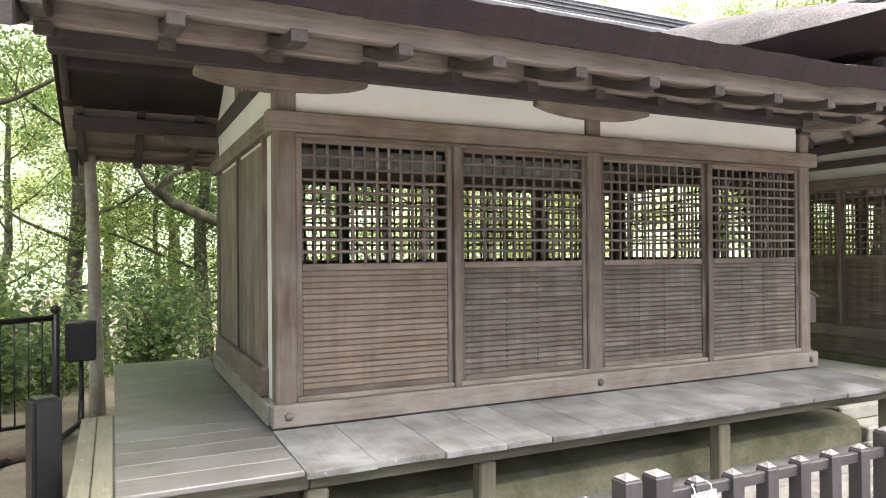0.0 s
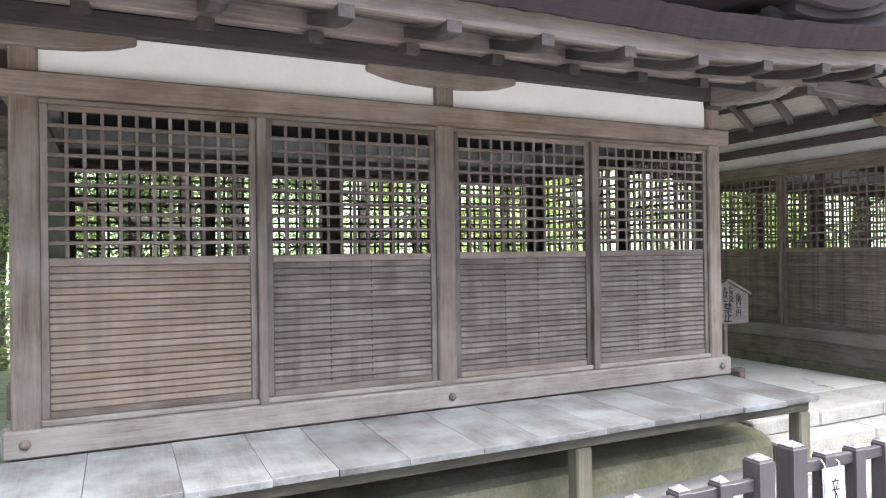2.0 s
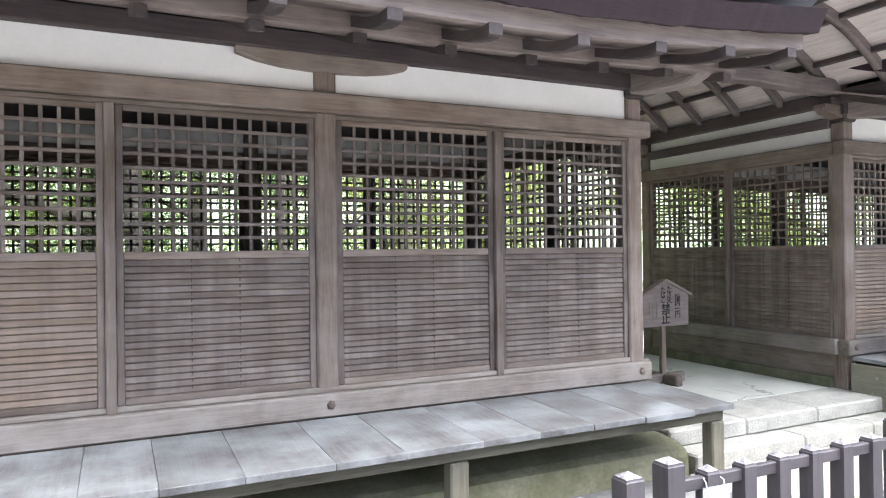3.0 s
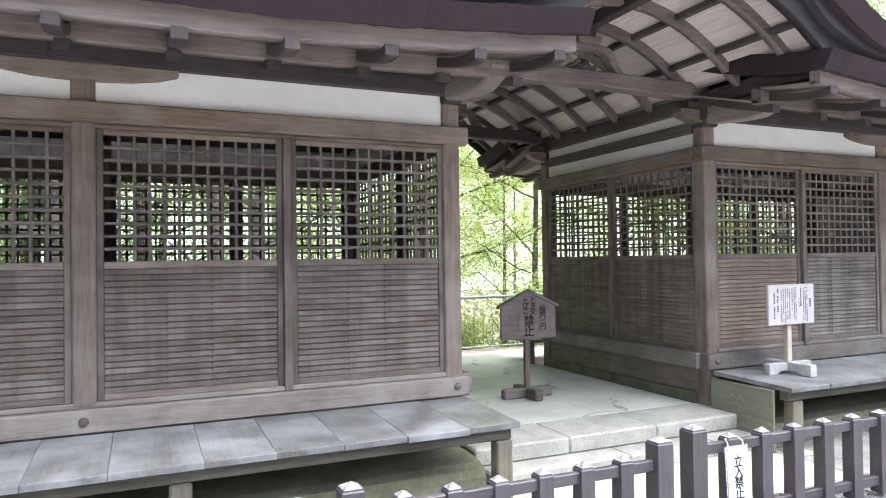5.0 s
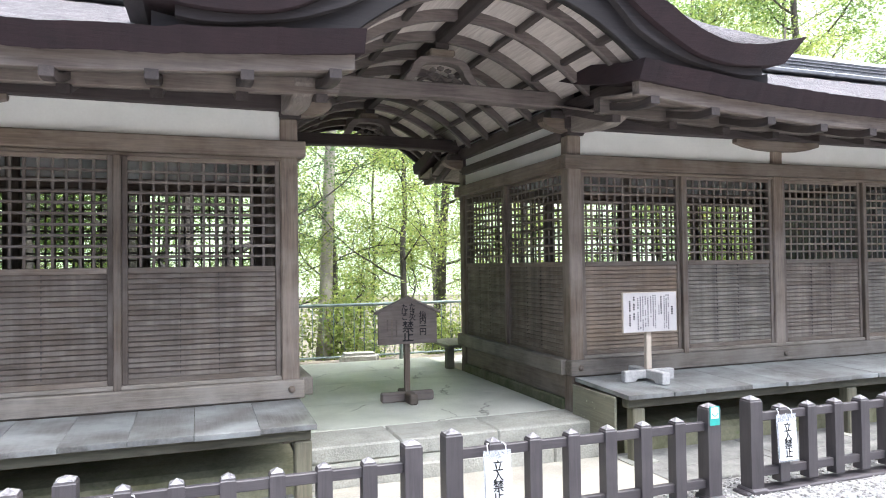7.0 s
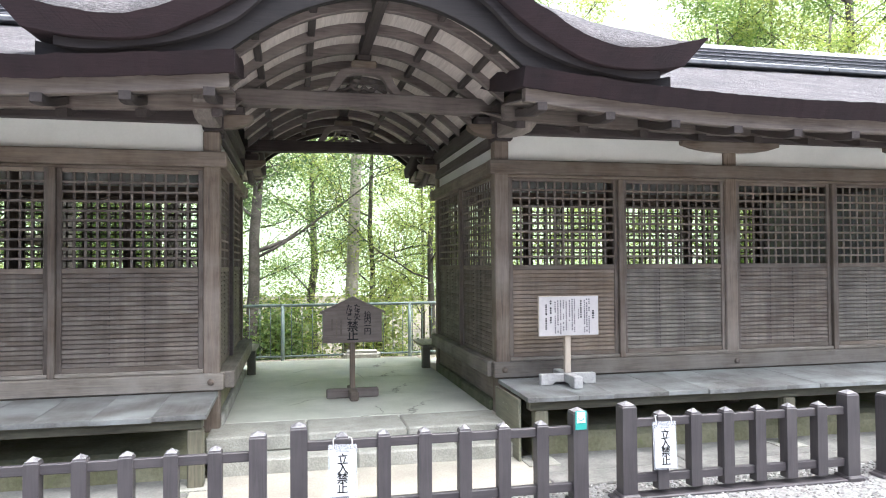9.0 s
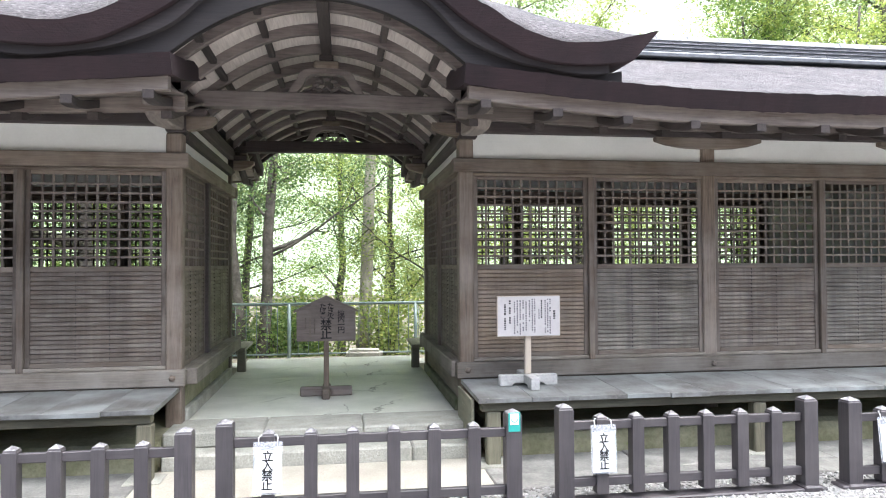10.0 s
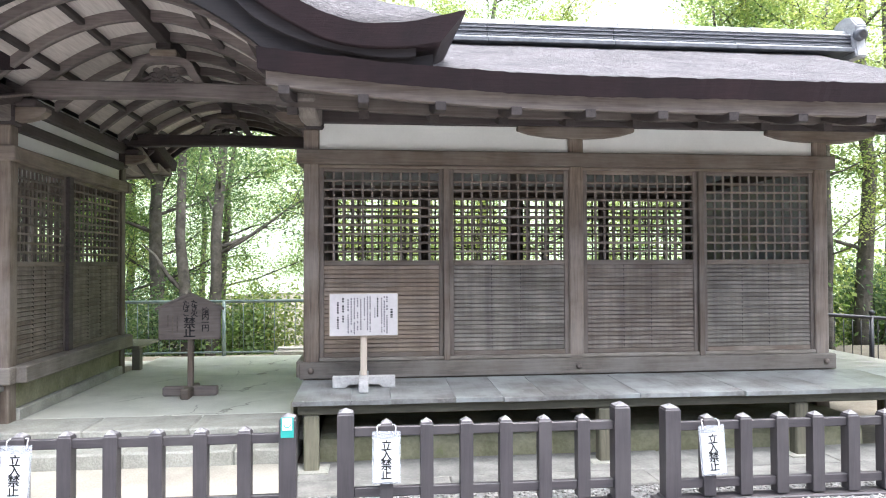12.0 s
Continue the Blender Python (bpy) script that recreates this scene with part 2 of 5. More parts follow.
PAPER = plain("white_paper", (0.76, 0.76, 0.76), (0.82, 0.82, 0.82), 6, 0.5, relief=0.03, speck=0.15)
NOTICE = plain("notice_sheet", (0.46, 0.43, 0.42), (0.55, 0.515, 0.505), 8, 0.6, relief=0.03, speck=0.15)
PAPERWOOD = plain("whitewashed_wood", (0.34, 0.332, 0.315), (0.49, 0.475, 0.455), 8, 0.7, relief=0.2)
INK = plain("black_ink", (0.007, 0.007, 0.007), (0.014, 0.014, 0.014), 30, 0.85, relief=0.0)
GREYINK = plain("faded_ink", (0.08, 0.078, 0.085), (0.17, 0.165, 0.17), 30, 0.7, relief=0.0)
STRING = plain("white_string", (0.7, 0.7, 0.7), (0.8, 0.8, 0.8), 30, 0.7)
TEAL = plain("teal_sticker", (0.03, 0.30, 0.26), (0.05, 0.38, 0.33), 20, 0.4, relief=0.02, speck=0.15)
TRUNK = plain("tree_bark", (0.055, 0.048, 0.038), (0.15, 0.135, 0.11), 5, 0.95, relief=0.8, fine=25, dist=0.03)
PALETRUNK = plain("pale_tree_bark", (0.30, 0.27, 0.22), (0.46, 0.42, 0.35), 4, 0.9, relief=0.5, fine=25, dist=0.02)
MOSSBARK = plain("mossy_tree_bark", (0.045, 0.042, 0.027), (0.125, 0.118, 0.075), 6, 0.95, relief=0.8, fine=25, dist=0.03)
LEAF_A = leaf_mat("bright_leaf", (0.09, 0.15, 0.06), (0.16, 0.23, 0.10), (0.27, 0.32, 0.16))
LEAF_B = leaf_mat("dark_leaf", (0.055, 0.10, 0.055), (0.10, 0.155, 0.085), (0.21, 0.26, 0.15))
LEAF_C = leaf_mat("yellow_leaf", (0.16, 0.22, 0.08), (0.26, 0.31, 0.13), (0.37, 0.39, 0.20))
PLASTIC, pnt, pb = mat("clear_plastic", 0.15)
pb.inputs["Base Color"].default_value = (0.9, 0.92, 0.95, 1)
pb.inputs["Transmission Weight"].default_value = 0.75
pb.inputs["IOR"].default_value = 1.05


# ---- helpers of this place ----
def thing(name, at, label, category, group="", kind=""):
    ob = new(name)
    ob.empty_display_size = 0.2
    ob.matrix_basis = at if isinstance(at, Matrix) else Matrix.Translation(at)
    return tagged(ob, label, category, group, kind)


def wm(ob):
    m = ob.matrix_basis
    return wm(ob.parent) @ ob.matrix_parent_inverse @ m if ob.parent else m


def hang(ob, parent, label="", local=False):
    """Makes ob a part of parent; its numbers are the world's unless local."""
    ob.parent = parent
    if not local:
        ob.matrix_parent_inverse = wm(parent).inverted()
    return tagged(ob, label)


def mesh_of(name, bm, material):
    me = bpy.data.meshes.new(name)
    bm.to_mesh(me)
    bm.free()
    for m in (material if isinstance(material, (list, tuple)) else [material]):
        me.materials.append(m)
    return me


def part(name, bm, material, parent, label="", local=False):
    return hang(new(name, mesh_of(name, bm, material)), parent, label, local)


boxes = {}


def box_mesh(name, size, material, bevel):
    key = (name, tuple(round(s, 4) for s in size), material.name, bevel)
    if key not in boxes:
        bm = bmesh.new()
        bmesh.ops.create_cube(bm, size=1)
        for v in bm.verts:
            v.co = Vector([c * s for c, s in zip(v.co, size)])
        if bevel:
            bmesh.ops.bevel(bm, geom=bm.edges[:], offset=min(bevel, min(size) * 0.3), segments=1, affect="EDGES")
        boxes[key] = mesh_of(name, bm, material)
    return boxes[key]


def bar(name, lo, hi, material, parent, bevel=0.006, label="", turn=None, local=False):
    """A bevelled board from corner lo to corner hi, an object of its own."""
    lo, hi = Vector(lo), Vector(hi)
    ob = new(name, box_mesh(name, hi - lo, material, bevel))
    m = Matrix.Translation((lo + hi) / 2)
    ob.matrix_basis = m @ turn if turn else m
    return hang(ob, parent, label, local)


def tube(bm, pts, radii, n=8):
    """A tube along pts."""
    pts = [Vector(p) for p in pts]
    rings = []
    for i, p in enumerate(pts):
        d = (pts[min(i + 1, len(pts) - 1)] - pts[max(i - 1, 0)]).normalized()
        a = d.orthogonal().normalized() if i == 0 else (a - d * a.dot(d)).normalized()
        c = d.cross(a)
        r = radii[i] if isinstance(radii, (list, tuple)) else radii
        rings.append([bm.verts.new(p + (a * math.cos(2 * math.pi * k / n) + c * math.sin(2 * math.pi * k / n)) * r) for k in range(n)])
    for q, w in zip(rings, rings[1:]):
        for k in range(n):
            f = bm.faces.new((q[k], q[(k + 1) % n], w[(k + 1) % n], w[k]))
            f.smooth = True
    bm.faces.new(rings[0][::-1])
    bm.faces.new(rings[-1])


def tubed(name, pts, radii, material, parent, label="", n=8, local=False):
    bm = bmesh.new()
    tube(bm, pts, radii, n)
    return part(name, bm, material, parent, label, local)


def prism(bm, outline, axis, a, b):
    """An outline of (u, z) drawn out along axis ('x' or 'y') from a to b."""
    def at(u, z, w):
        return (w, u, z) if axis == "x" else (u, w, z)
    q = [bm.verts.new(at(u, z, a)) for u, z in outline]
    w = [bm.verts.new(at(u, z, b)) for u, z in outline]
    k = len(q)
    for i in range(k):
        bm.faces.new((q[i], q[(i + 1) % k], w[(i + 1) % k], w[i]))
    bm.faces.new(q[::-1])
    bm.faces.new(w)
    bmesh.ops.recalc_face_normals(bm, faces=bm.faces[:])


def smooth_curve(points, u):
    """Monotone-ish cubic through a few (u, value) points."""
    xs = [p[0] for p in points]
    ys = [p[1] for p in points]
    n = len(xs)
    sl = [(ys[min(i + 1, n - 1)] - ys[max(i - 1, 0)]) / (xs[min(i + 1, n - 1)] - xs[max(i - 1, 0)]) for i in range(n)]
    if xs[0] == 0:
        sl[0] = 0.0
    u = min(max(u, xs[0]), xs[-1])
    i = max(k for k in range(n - 1) if xs[k] <= u)
    h = xs[i + 1] - xs[i]
    t = (u - xs[i]) / h
    return ((2 * t ** 3 - 3 * t ** 2 + 1) * ys[i] + (t ** 3 - 2 * t ** 2 + t) * h * sl[i]
            + (-2 * t ** 3 + 3 * t ** 2) * ys[i + 1] + (t ** 3 - t ** 2) * h * sl[i + 1])


def sheet(name, top, bottom, material, parent, label="", edge=None):
    """A closed slab between two equal grids of points; edge: the material of its rim."""
    bm = bmesh.new()
    nu, nv = len(top), len(top[0])
    T = [[bm.verts.new(p) for p in r] for r in top]
    B = [[bm.verts.new(p) for p in r] for r in bottom]
    for i in range(nu - 1):
        for j in range(nv - 1):
            f = bm.faces.new((T[i][j], T[i + 1][j], T[i + 1][j + 1], T[i][j + 1]))
            f.smooth = True
            g = bm.faces.new((B[i][j], B[i][j + 1], B[i + 1][j + 1], B[i + 1][j]))
            g.smooth = True
            g.material_index = 1 if edge else 0
    rim = [(i, 0) for i in range(nu)] + [(nu - 1, j) for j in range(1, nv)] + [(i, nv - 1) for i in range(nu - 2, -1, -1)] + [(0, j) for j in range(nv - 2, 0, -1)]
    for (i, j), (k, l) in zip(rim, rim[1:] + rim[:1]):
        f = bm.faces.new((T[i][j], B[i][j], B[k][l], T[k][l]))
        f.material_index = 1 if edge else 0
    bmesh.ops.recalc_face_normals(bm, faces=bm.faces[:])
    return part(name, bm, [material, edge] if edge else material, parent, label)


def words(name, text, height, at, material, parent, label="", turn=None, line=1.0):
    """Upright lettering, facing -y, its middle at the place given."""
    cu = bpy.data.curves.new(name, "FONT")
    cu.offset = height * 0.014
    cu.body, cu.size, cu.align_x, cu.align_y, cu.extrude, cu.space_line = text, height, "CENTER", "CENTER", 0.0008, line
    tmp = bpy.data.objects.new(name, cu)
    scene.collection.objects.link(tmp)
    me = bpy.data.meshes.new_from_object(tmp.evaluated_get(bpy.context.evaluated_depsgraph_get()))
    bpy.data.objects.remove(tmp)
    me.materials.clear()
    me.materials.append(material)
    ob = new(name, me)
    ob.matrix_basis = Matrix.Translation(at) @ (turn or Matrix()) @ pose(0, 0, 0, 90)
    return hang(ob, parent, label)


# ---- plan ----
YF, YB = 3.84, 6.25            # outer faces of front and back walls
XL = (0.87, 3.01, 5.17)        # posts of one hall
XR = (7.42, 9.515, 11.61)      # posts of the other
MID = 6.31                     # middle of the passage
RIDGE_Y = 5.05
EAVE_Y, EAVE_Z, RIDGE_Z = 2.60, 2.545, 3.52
FLOOR_Z = 0.215                # stone floor of the passage


# ---- ground ----
def lie(x, y):
    """Height of the ground."""
    d = max(0.0, y - 9.9)
    z = -1.9 * (1 - math.exp(-(d / 4.5) ** 2)) + 0.02 * max(0.0, y - 20.0) - 0.12 * min(1.0, max(0.0, y - 7.5))
    d2 = max(0.0, -1.0 - x)
    z -= 0.5 * (1 - math.exp(-(d2 / 4.0) ** 2)) * (1 if y > 2 else max(0, (y + 2) / 4))
    z = min(z, 22.0)
    return z + 0.03 * noise.noise((x * 0.5, y * 0.5, 0)) * (1 if y > 7.6 or x < -0.6 else 0.15)


ticks = sorted(set([-400, -200, -110, -60, -35] + [i * 1.0 for i in range(-24, 40)] + [45, 60, 90, 130, 220, 410]))
tocks = sorted(set([-400, -200, -90, -40, -20, -10, -6, -3, -1] + [i * 0.5 for i in range(0, 60)] + [32, 36, 42, 50, 70, 100, 200, 400]))
bm = bmesh.new()
grid = [[bm.verts.new((x, y, lie(x, y) - 0.03)) for y in tocks] for x in ticks]
for i in range(len(ticks) - 1):
    for j in range(len(tocks) - 1):
        bm.faces.new((grid[i][j], grid[i + 1][j], grid[i + 1][j + 1], grid[i][j + 1])).smooth = True
ground = new("ground", mesh_of("ground", bm, GROUND))
tagged(ground, "bare brown earth ground falling away behind the halls", "ground", kind="structure")
# Path strip laid pale: sunlight on the earth is put into its colour.
bm = bmesh.new()
rows_x, rows_y = np.linspace(3.6, 14.0, 30), np.linspace(7.3, 9.75, 8)
grid = [[bm.verts.new((x, y, lie(x, y) - 0.015)) for y in rows_y] for x in rows_x]
for i in range(29):
    for j in range(7):
        bm.faces.new((grid[i][j], grid[i + 1][j], grid[i + 1][j + 1], grid[i][j + 1])).smooth = True
tagged(new("path", mesh_of("path", bm, SAND)), "sandy path made pale as if sunlit, between the halls and the railing", "path", kind="structure")
bm = bmesh.new()
prism(bm, [(-9.0, -0.08), (2.62, -0.08), (2.62, -0.005), (-9.0, -0.005)], "x", -7, 20)
gravel = new("gravel_path", mesh_of("gravel_path", bm, GRAVEL))
tagged(gravel, "pale grey gravel path in front of the fence", "path", kind="structure")


# Added backdrop glows: bright sky haze and light from behind come from its emission.
hazy, hnt, hb = mat("glowing_distance", 1.0)
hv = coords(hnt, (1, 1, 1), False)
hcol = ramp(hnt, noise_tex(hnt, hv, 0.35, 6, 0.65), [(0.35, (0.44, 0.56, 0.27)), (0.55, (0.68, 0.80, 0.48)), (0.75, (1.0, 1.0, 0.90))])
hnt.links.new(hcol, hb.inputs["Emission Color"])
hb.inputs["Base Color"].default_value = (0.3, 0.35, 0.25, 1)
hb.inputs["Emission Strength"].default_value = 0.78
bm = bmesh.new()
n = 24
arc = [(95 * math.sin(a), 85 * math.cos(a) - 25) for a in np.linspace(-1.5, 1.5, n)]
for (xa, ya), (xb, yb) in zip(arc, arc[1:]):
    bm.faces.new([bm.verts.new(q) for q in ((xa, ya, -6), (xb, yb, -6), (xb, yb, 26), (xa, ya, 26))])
tagged(new("backdrop", mesh_of("backdrop", bm, hazy)), "glowing backdrop standing in for the bright hazy wooded distance and white sky", "distance", kind="structure")


# ---- halls ----
def lattice_panel(width, height_lo, height_rail, height_hi, cols, rows, slats, parent, m, tone=0):
    """A sliding panel: square lattice above, louvre slats below. Its own x runs along it, its front faces -y."""
    p = new("lattice_panel")
    p.empty_display_size = 0.1
    hang(p, parent)
    p.matrix_basis = m
    w = width / 2
    st = 0.035
    lat_z, lat_x = (LATOLD, LATOLD) if tone == 3 else (LAT, WX)
    for s in (-1, 1):
        bar("stile", (s * w - (st if s > 0 else 0), -0.012, height_lo), (s * w + (st if s < 0 else 0), 0.022, height_hi), lat_z, p, 0.004, local=True)
    bar("rail", (-w + st, -0.010, height_hi - 0.03), (w - st, 0.020, height_hi), WX, p, 0.004, local=True)
    bar("rail", (-w + st, -0.010, height_rail - 0.02), (w - st, 0.020, height_rail + 0.02), WX, p, 0.004, local=True)
    bar("rail", (-w + st, -0.010, height_lo), (w - st, 0.020, height_lo + 0.035), WX, p, 0.004, local=True)
    a, b = -w + st, w - st
    z0, z1 = height_rail + 0.02, height_hi - 0.03
    t = 0.009
    for i in range(1, cols):
        x = a + (b - a) * i / cols
        bar("lattice_bar", (x - t, 0.000, z0), (x + t, 0.014, z1), lat_z, p, 0.002, local=True)
    for j in range(1, rows):
        z = z0 + (z1 - z0) * j / rows
        bar("lattice_bar", (a, -0.006, z - t), (b, 0.008, z + t), lat_x, p, 0.002, local=True)
    s0, s1 = height_lo + 0.035, height_rail - 0.02
    pitch = (s1 - s0) / slats
    for k in range(slats):
        z = s0 + (k + 0.5) * pitch
        bar("slat", (a, -0.004, z - pitch * 0.465), (b, 0.008, z + pitch * 0.465), SLATS[tone], p, 0.003, turn=pose(0, 0, 0, -15), local=True)
    if tone != 1:
        for f in (0.34, 0.60):
            x = a + (b - a) * f
            bar("slat_stringer", (x - 0.003, -0.004, s0), (x + 0.003, 0.012, s1), DKX, p, 0, local=True)
    bar("backing_board", (a, 0.016, s0), (b, 0.024, s1), WX, p, 0, local=True)
    return p


Z_SILL, Z_LO, Z_RAIL, Z_HI, Z_NAG, Z_WHITE, Z_TOP = 0.50, 0.655, 1.385, 2.125, 2.15, 2.262, 2.47


def funa_bracket(hall, x, y, face, along="x", half=0.48):
    """A boat-shaped bracket arm under the purlin."""
    out = [(-half, 0.0), (half, 0.0), (half, -0.035), (half * 0.78, -0.065), (half * 0.5, -0.085), (half * 0.2, -0.093), (-half * 0.2, -0.093), (-half * 0.5, -0.085), (-half * 0.78, -0.065), (-half, -0.035)]
    bm = bmesh.new()
    if along == "x":
        prism(bm, [(x + u, Z_TOP + z) for u, z in out], "y", y - 0.055, y + 0.075)
    else:
        prism(bm, [(y + u, Z_TOP + z) for u, z in out], "x", x - 0.065, x + 0.065)
    bmesh.ops.bevel(bm, geom=bm.edges[:], offset=0.006, segments=1, affect="EDGES")
    return part("bracket_arm", bm, WX, hall)


def roof_z(y):
    """Top of the halls' roof above the plan line y."""
    s = max(0.0, 1 - abs(y - RIDGE_Y) / (RIDGE_Y - EAVE_Y))
    return EAVE_Z + (RIDGE_Z - EAVE_Z) * (0.80 * s + 0.20 * s * s)


def hall_at(posts, inner, label):
    """One hall. inner: +1 when the passage lies at its greater x."""
    x0, x1 = posts[0] - 0.06, posts[-1] + 0.06
    end_x, pas_x = (x0, x1) if inner > 0 else (x1, x0)
    hall = thing("shrine_hall", ((x0 + x1) / 2, (YF + YB) / 2, 0), label, "building", "halls beside the passage")
    # plinth under the floor
    bm = bmesh.new()
    prism(bm, [(3.37, -0.03), (3.375, 0.10), (3.40, 0.145), (3.46, 0.172), (3.60, 0.19), (YB - 0.1, 0.20), (YB - 0.1, -0.03)], "x", x0 + 0.16, x1 - 0.075)
    part("plinth", bm, BASE, hall, "pale mossy plastered plinth")
    # Added dark sheet: closes the view and stands in for the underfloor shade.
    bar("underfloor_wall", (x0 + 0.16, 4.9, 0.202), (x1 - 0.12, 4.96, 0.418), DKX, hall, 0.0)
    bar("floor", (x0 + 0.1, YF + 0.1, 0.42), (x1 - 0.1, YB - 0.1, 0.495), WX, hall, 0.0)
    # Ceiling colour carries the dark of the hall's shaded inside.
    bar("ceiling", (x0 + 0.1, YF + 0.1, 2.43), (x1 - 0.1, YB - 0.1, 2.46), SHADEBOARD, hall, 0.0)
    # posts
    for y in (YF + 0.06, YB - 0.06):
        for x in posts:
            bar("post", (x - 0.06, y - 0.06, -0.02), (x + 0.06, y + 0.06, Z_TOP - 0.05), WZ, hall, 0.01)
    for face, y in ((-1, YF), (1, YB)):
        d = -face
        def yy(a, b):
            return sorted((y + d * a, y + d * b))
        a, b = yy(-0.045, 0.05)
        bar("sill", (x0 - 0.03, a, Z_SILL), (x1 + 0.03, b, Z_SILL + 0.125), SILLX, hall, 0.008)
        a, b = yy(0.0, 0.09)
        bar("threshold", (x0 + 0.12, a, Z_SILL + 0.127), (x1 - 0.12, b, Z_LO), SILLX, hall, 0.004)
        a, b = yy(-0.04, 0.06)
        bar("tie_beam", (x0 - 0.05, a, Z_NAG), (x1 + 0.05, b, Z_WHITE), WX, hall, 0.008)
        a, b = yy(0.005, 0.09)
        bar("lintel", (x0 + 0.12, a, Z_HI), (x1 - 0.12, b, Z_NAG - 0.002), WX, hall, 0.004)
        for p, q in zip(posts, posts[1:]):
            a, b = yy(0.03, 0.09)
            bar("plaster_wall", (p + 0.06, a, Z_WHITE - 0.01), (q - 0.06, b, Z_TOP + 0.10), PLASTER, hall, 0.0, "white lime plaster strip")
            mid = (p + q) / 2
            a, b = yy(-0.012, 0.05)
            bar("mullion", (mid - 0.024, a, Z_LO - 0.06), (mid + 0.024, b, Z_HI), WZ, hall, 0.005)
            for half, (c0, c1) in enumerate(((p + 0.06, mid - 0.024), (mid + 0.024, q - 0.06))):
                tone = 3 if inner > 0 and (p, half) != (posts[0], 0) else (1 if p == posts[0] and half == 0 else 2 if half else 0)
                lattice_panel(c1 - c0, Z_LO, Z_RAIL, Z_HI, 12, 10, 20, hall, pose((c0 + c1) / 2, y + d * 0.03, 0, 0, 0, 0 if face < 0 else 180), tone)
        for x in posts:
            if abs(x - pas_x) > 0.2:
                funa_bracket(hall, x, y + d * 0.03, face)
            for z in ((Z_SILL + 0.065,) if face < 0 else ()):
                bm = bmesh.new()
                tube(bm, [(x, y - 0.047, z), (x, y - 0.056, z), (x, y - 0.062, z)], [0.026, 0.023, 0.009], 6)
                part("nail_cover", bm, WX, hall, "six-sided wooden nail cover")
        a, b = yy(-0.03, 0.10)
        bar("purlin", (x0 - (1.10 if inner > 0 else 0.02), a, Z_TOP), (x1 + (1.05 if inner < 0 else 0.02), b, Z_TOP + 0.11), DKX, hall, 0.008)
    # passage side: lattice panels
    s = inner
    def xx(a, b):
        return sorted((pas_x - s * a, pas_x - s * b))
    a, b = xx(-0.10 if inner > 0 else -0.06, 0.05)
    bar("sill", (a, YF + 0.055, Z_SILL), (b, YB - 0.055, Z_SILL + 0.125), SILLY, hall, 0.008)
    a, b = xx(-0.04, 0.06)
    bar("tie_beam", (a, YF + 0.065, Z_NAG), (b, YB - 0.065, Z_WHITE), WY, hall, 0.008)
    a, b = xx(-0.02, 0.06)
    bar("tie_beam", (a, YF + 0.12, 2.385), (b, YB - 0.12, 2.47), DKY, hall, 0.008)
    a, b = xx(0.03, 0.09)
    bar("plaster_wall", (a, YF + 0.12, Z_WHITE - 0.01), (b, YB - 0.12, 2.72), PLASTER, hall, 0.0, "white lime plaster strip")
    a, b = xx(0.02, 0.09)
    bar("skirting_board", (a, YF + 0.12, 0.30), (b, YB - 0.12, Z_SILL), BASE if inner > 0 else WY, hall, 0.004)
    a, b = xx(-0.02, 0.08)
    bar("ground_sill", (a, YF + 0.12, 0.0), (b, YB - 0.12, 0.30), STONE if inner > 0 else MOSS, hall, 0.012, "damp ground sill")
    a, b = xx(-0.03, 0.10)
    bar("purlin", (a, YF - 1.0, 2.56), (b, YB + 1.0, 2.68), DKY, hall, 0.008)
    ym = (YF + YB) / 2
    a, b = xx(-0.012, 0.05)
    mw, yq = (0.045, 4.87) if inner > 0 else (0.018, ym)
    # Left mullion coloured dark in place of the shaded gap between its panels.
    bar("mullion", (a, yq - mw, Z_SILL + 0.125), (b, yq + mw, Z_NAG), DKY if inner > 0 else WZ, hall, 0.005, "dark strip standing in for the shaded gap between the panels" if inner > 0 else "")
    for c0, c1 in ((YF + 0.12, yq - mw), (yq + mw, YB - 0.12)):
        lattice_panel(c1 - c0, Z_SILL + 0.125, Z_RAIL, Z_NAG, 12, 10, 20, hall, pose(pas_x - s * 0.03, (c0 + c1) / 2, 0, 0, 0, 90 * s))
    # outer end: boarded wall
    def ee(a, b):
        return sorted((end_x + s * a, end_x + s * b))
    a, b = ee(-0.045, 0.05)
    bar("sill", (a, YF + 0.055, Z_SILL), (b, YB - 0.055, Z_SILL + 0.125), SILLY, hall, 0.008)
    a, b = ee(-0.04, 0.06)
    bar("tie_beam", (a, YF + 0.065, Z_NAG), (b, YB - 0.065, Z_WHITE), WY, hall, 0.008)
    a, b = ee(0.008, 0.09)
    bar("plaster_wall", (a, YF + 0.12, Z_SILL + 0.12), (b, YB - 0.12, Z_NAG), PLASTER, hall, 0.0, "white lime plaster wall")
    # gable triangle of plaster with a tie beam
    bm = bmesh.new()
    prism(bm, [(YF + 0.06, Z_WHITE), (YB - 0.06, Z_WHITE), (YB - 0.06, 2.62), (RIDGE_Y, 3.30), (YF + 0.06, 2.62)], "x", a, b)
    part("gable_wall", bm, PLASTER, hall, "white plaster gable")
    a, b = ee(-0.02, 0.03)
    bar("tie_beam", (a, YF + 0.12, 2.47), (b, YB - 0.12, 2.58), DKY, hall, 0.006)
    bar("gable_strut", (a, RIDGE_Y - 0.06, 2.58), (b, RIDGE_Y + 0.06, 3.2), WZ, hall, 0.006)
    a, b = ee(-0.015, 0.03)
    for c0, c1 in ((YF + 0.30, ym - 0.02), (ym + 0.02, YB - 0.30)):
        n = 6
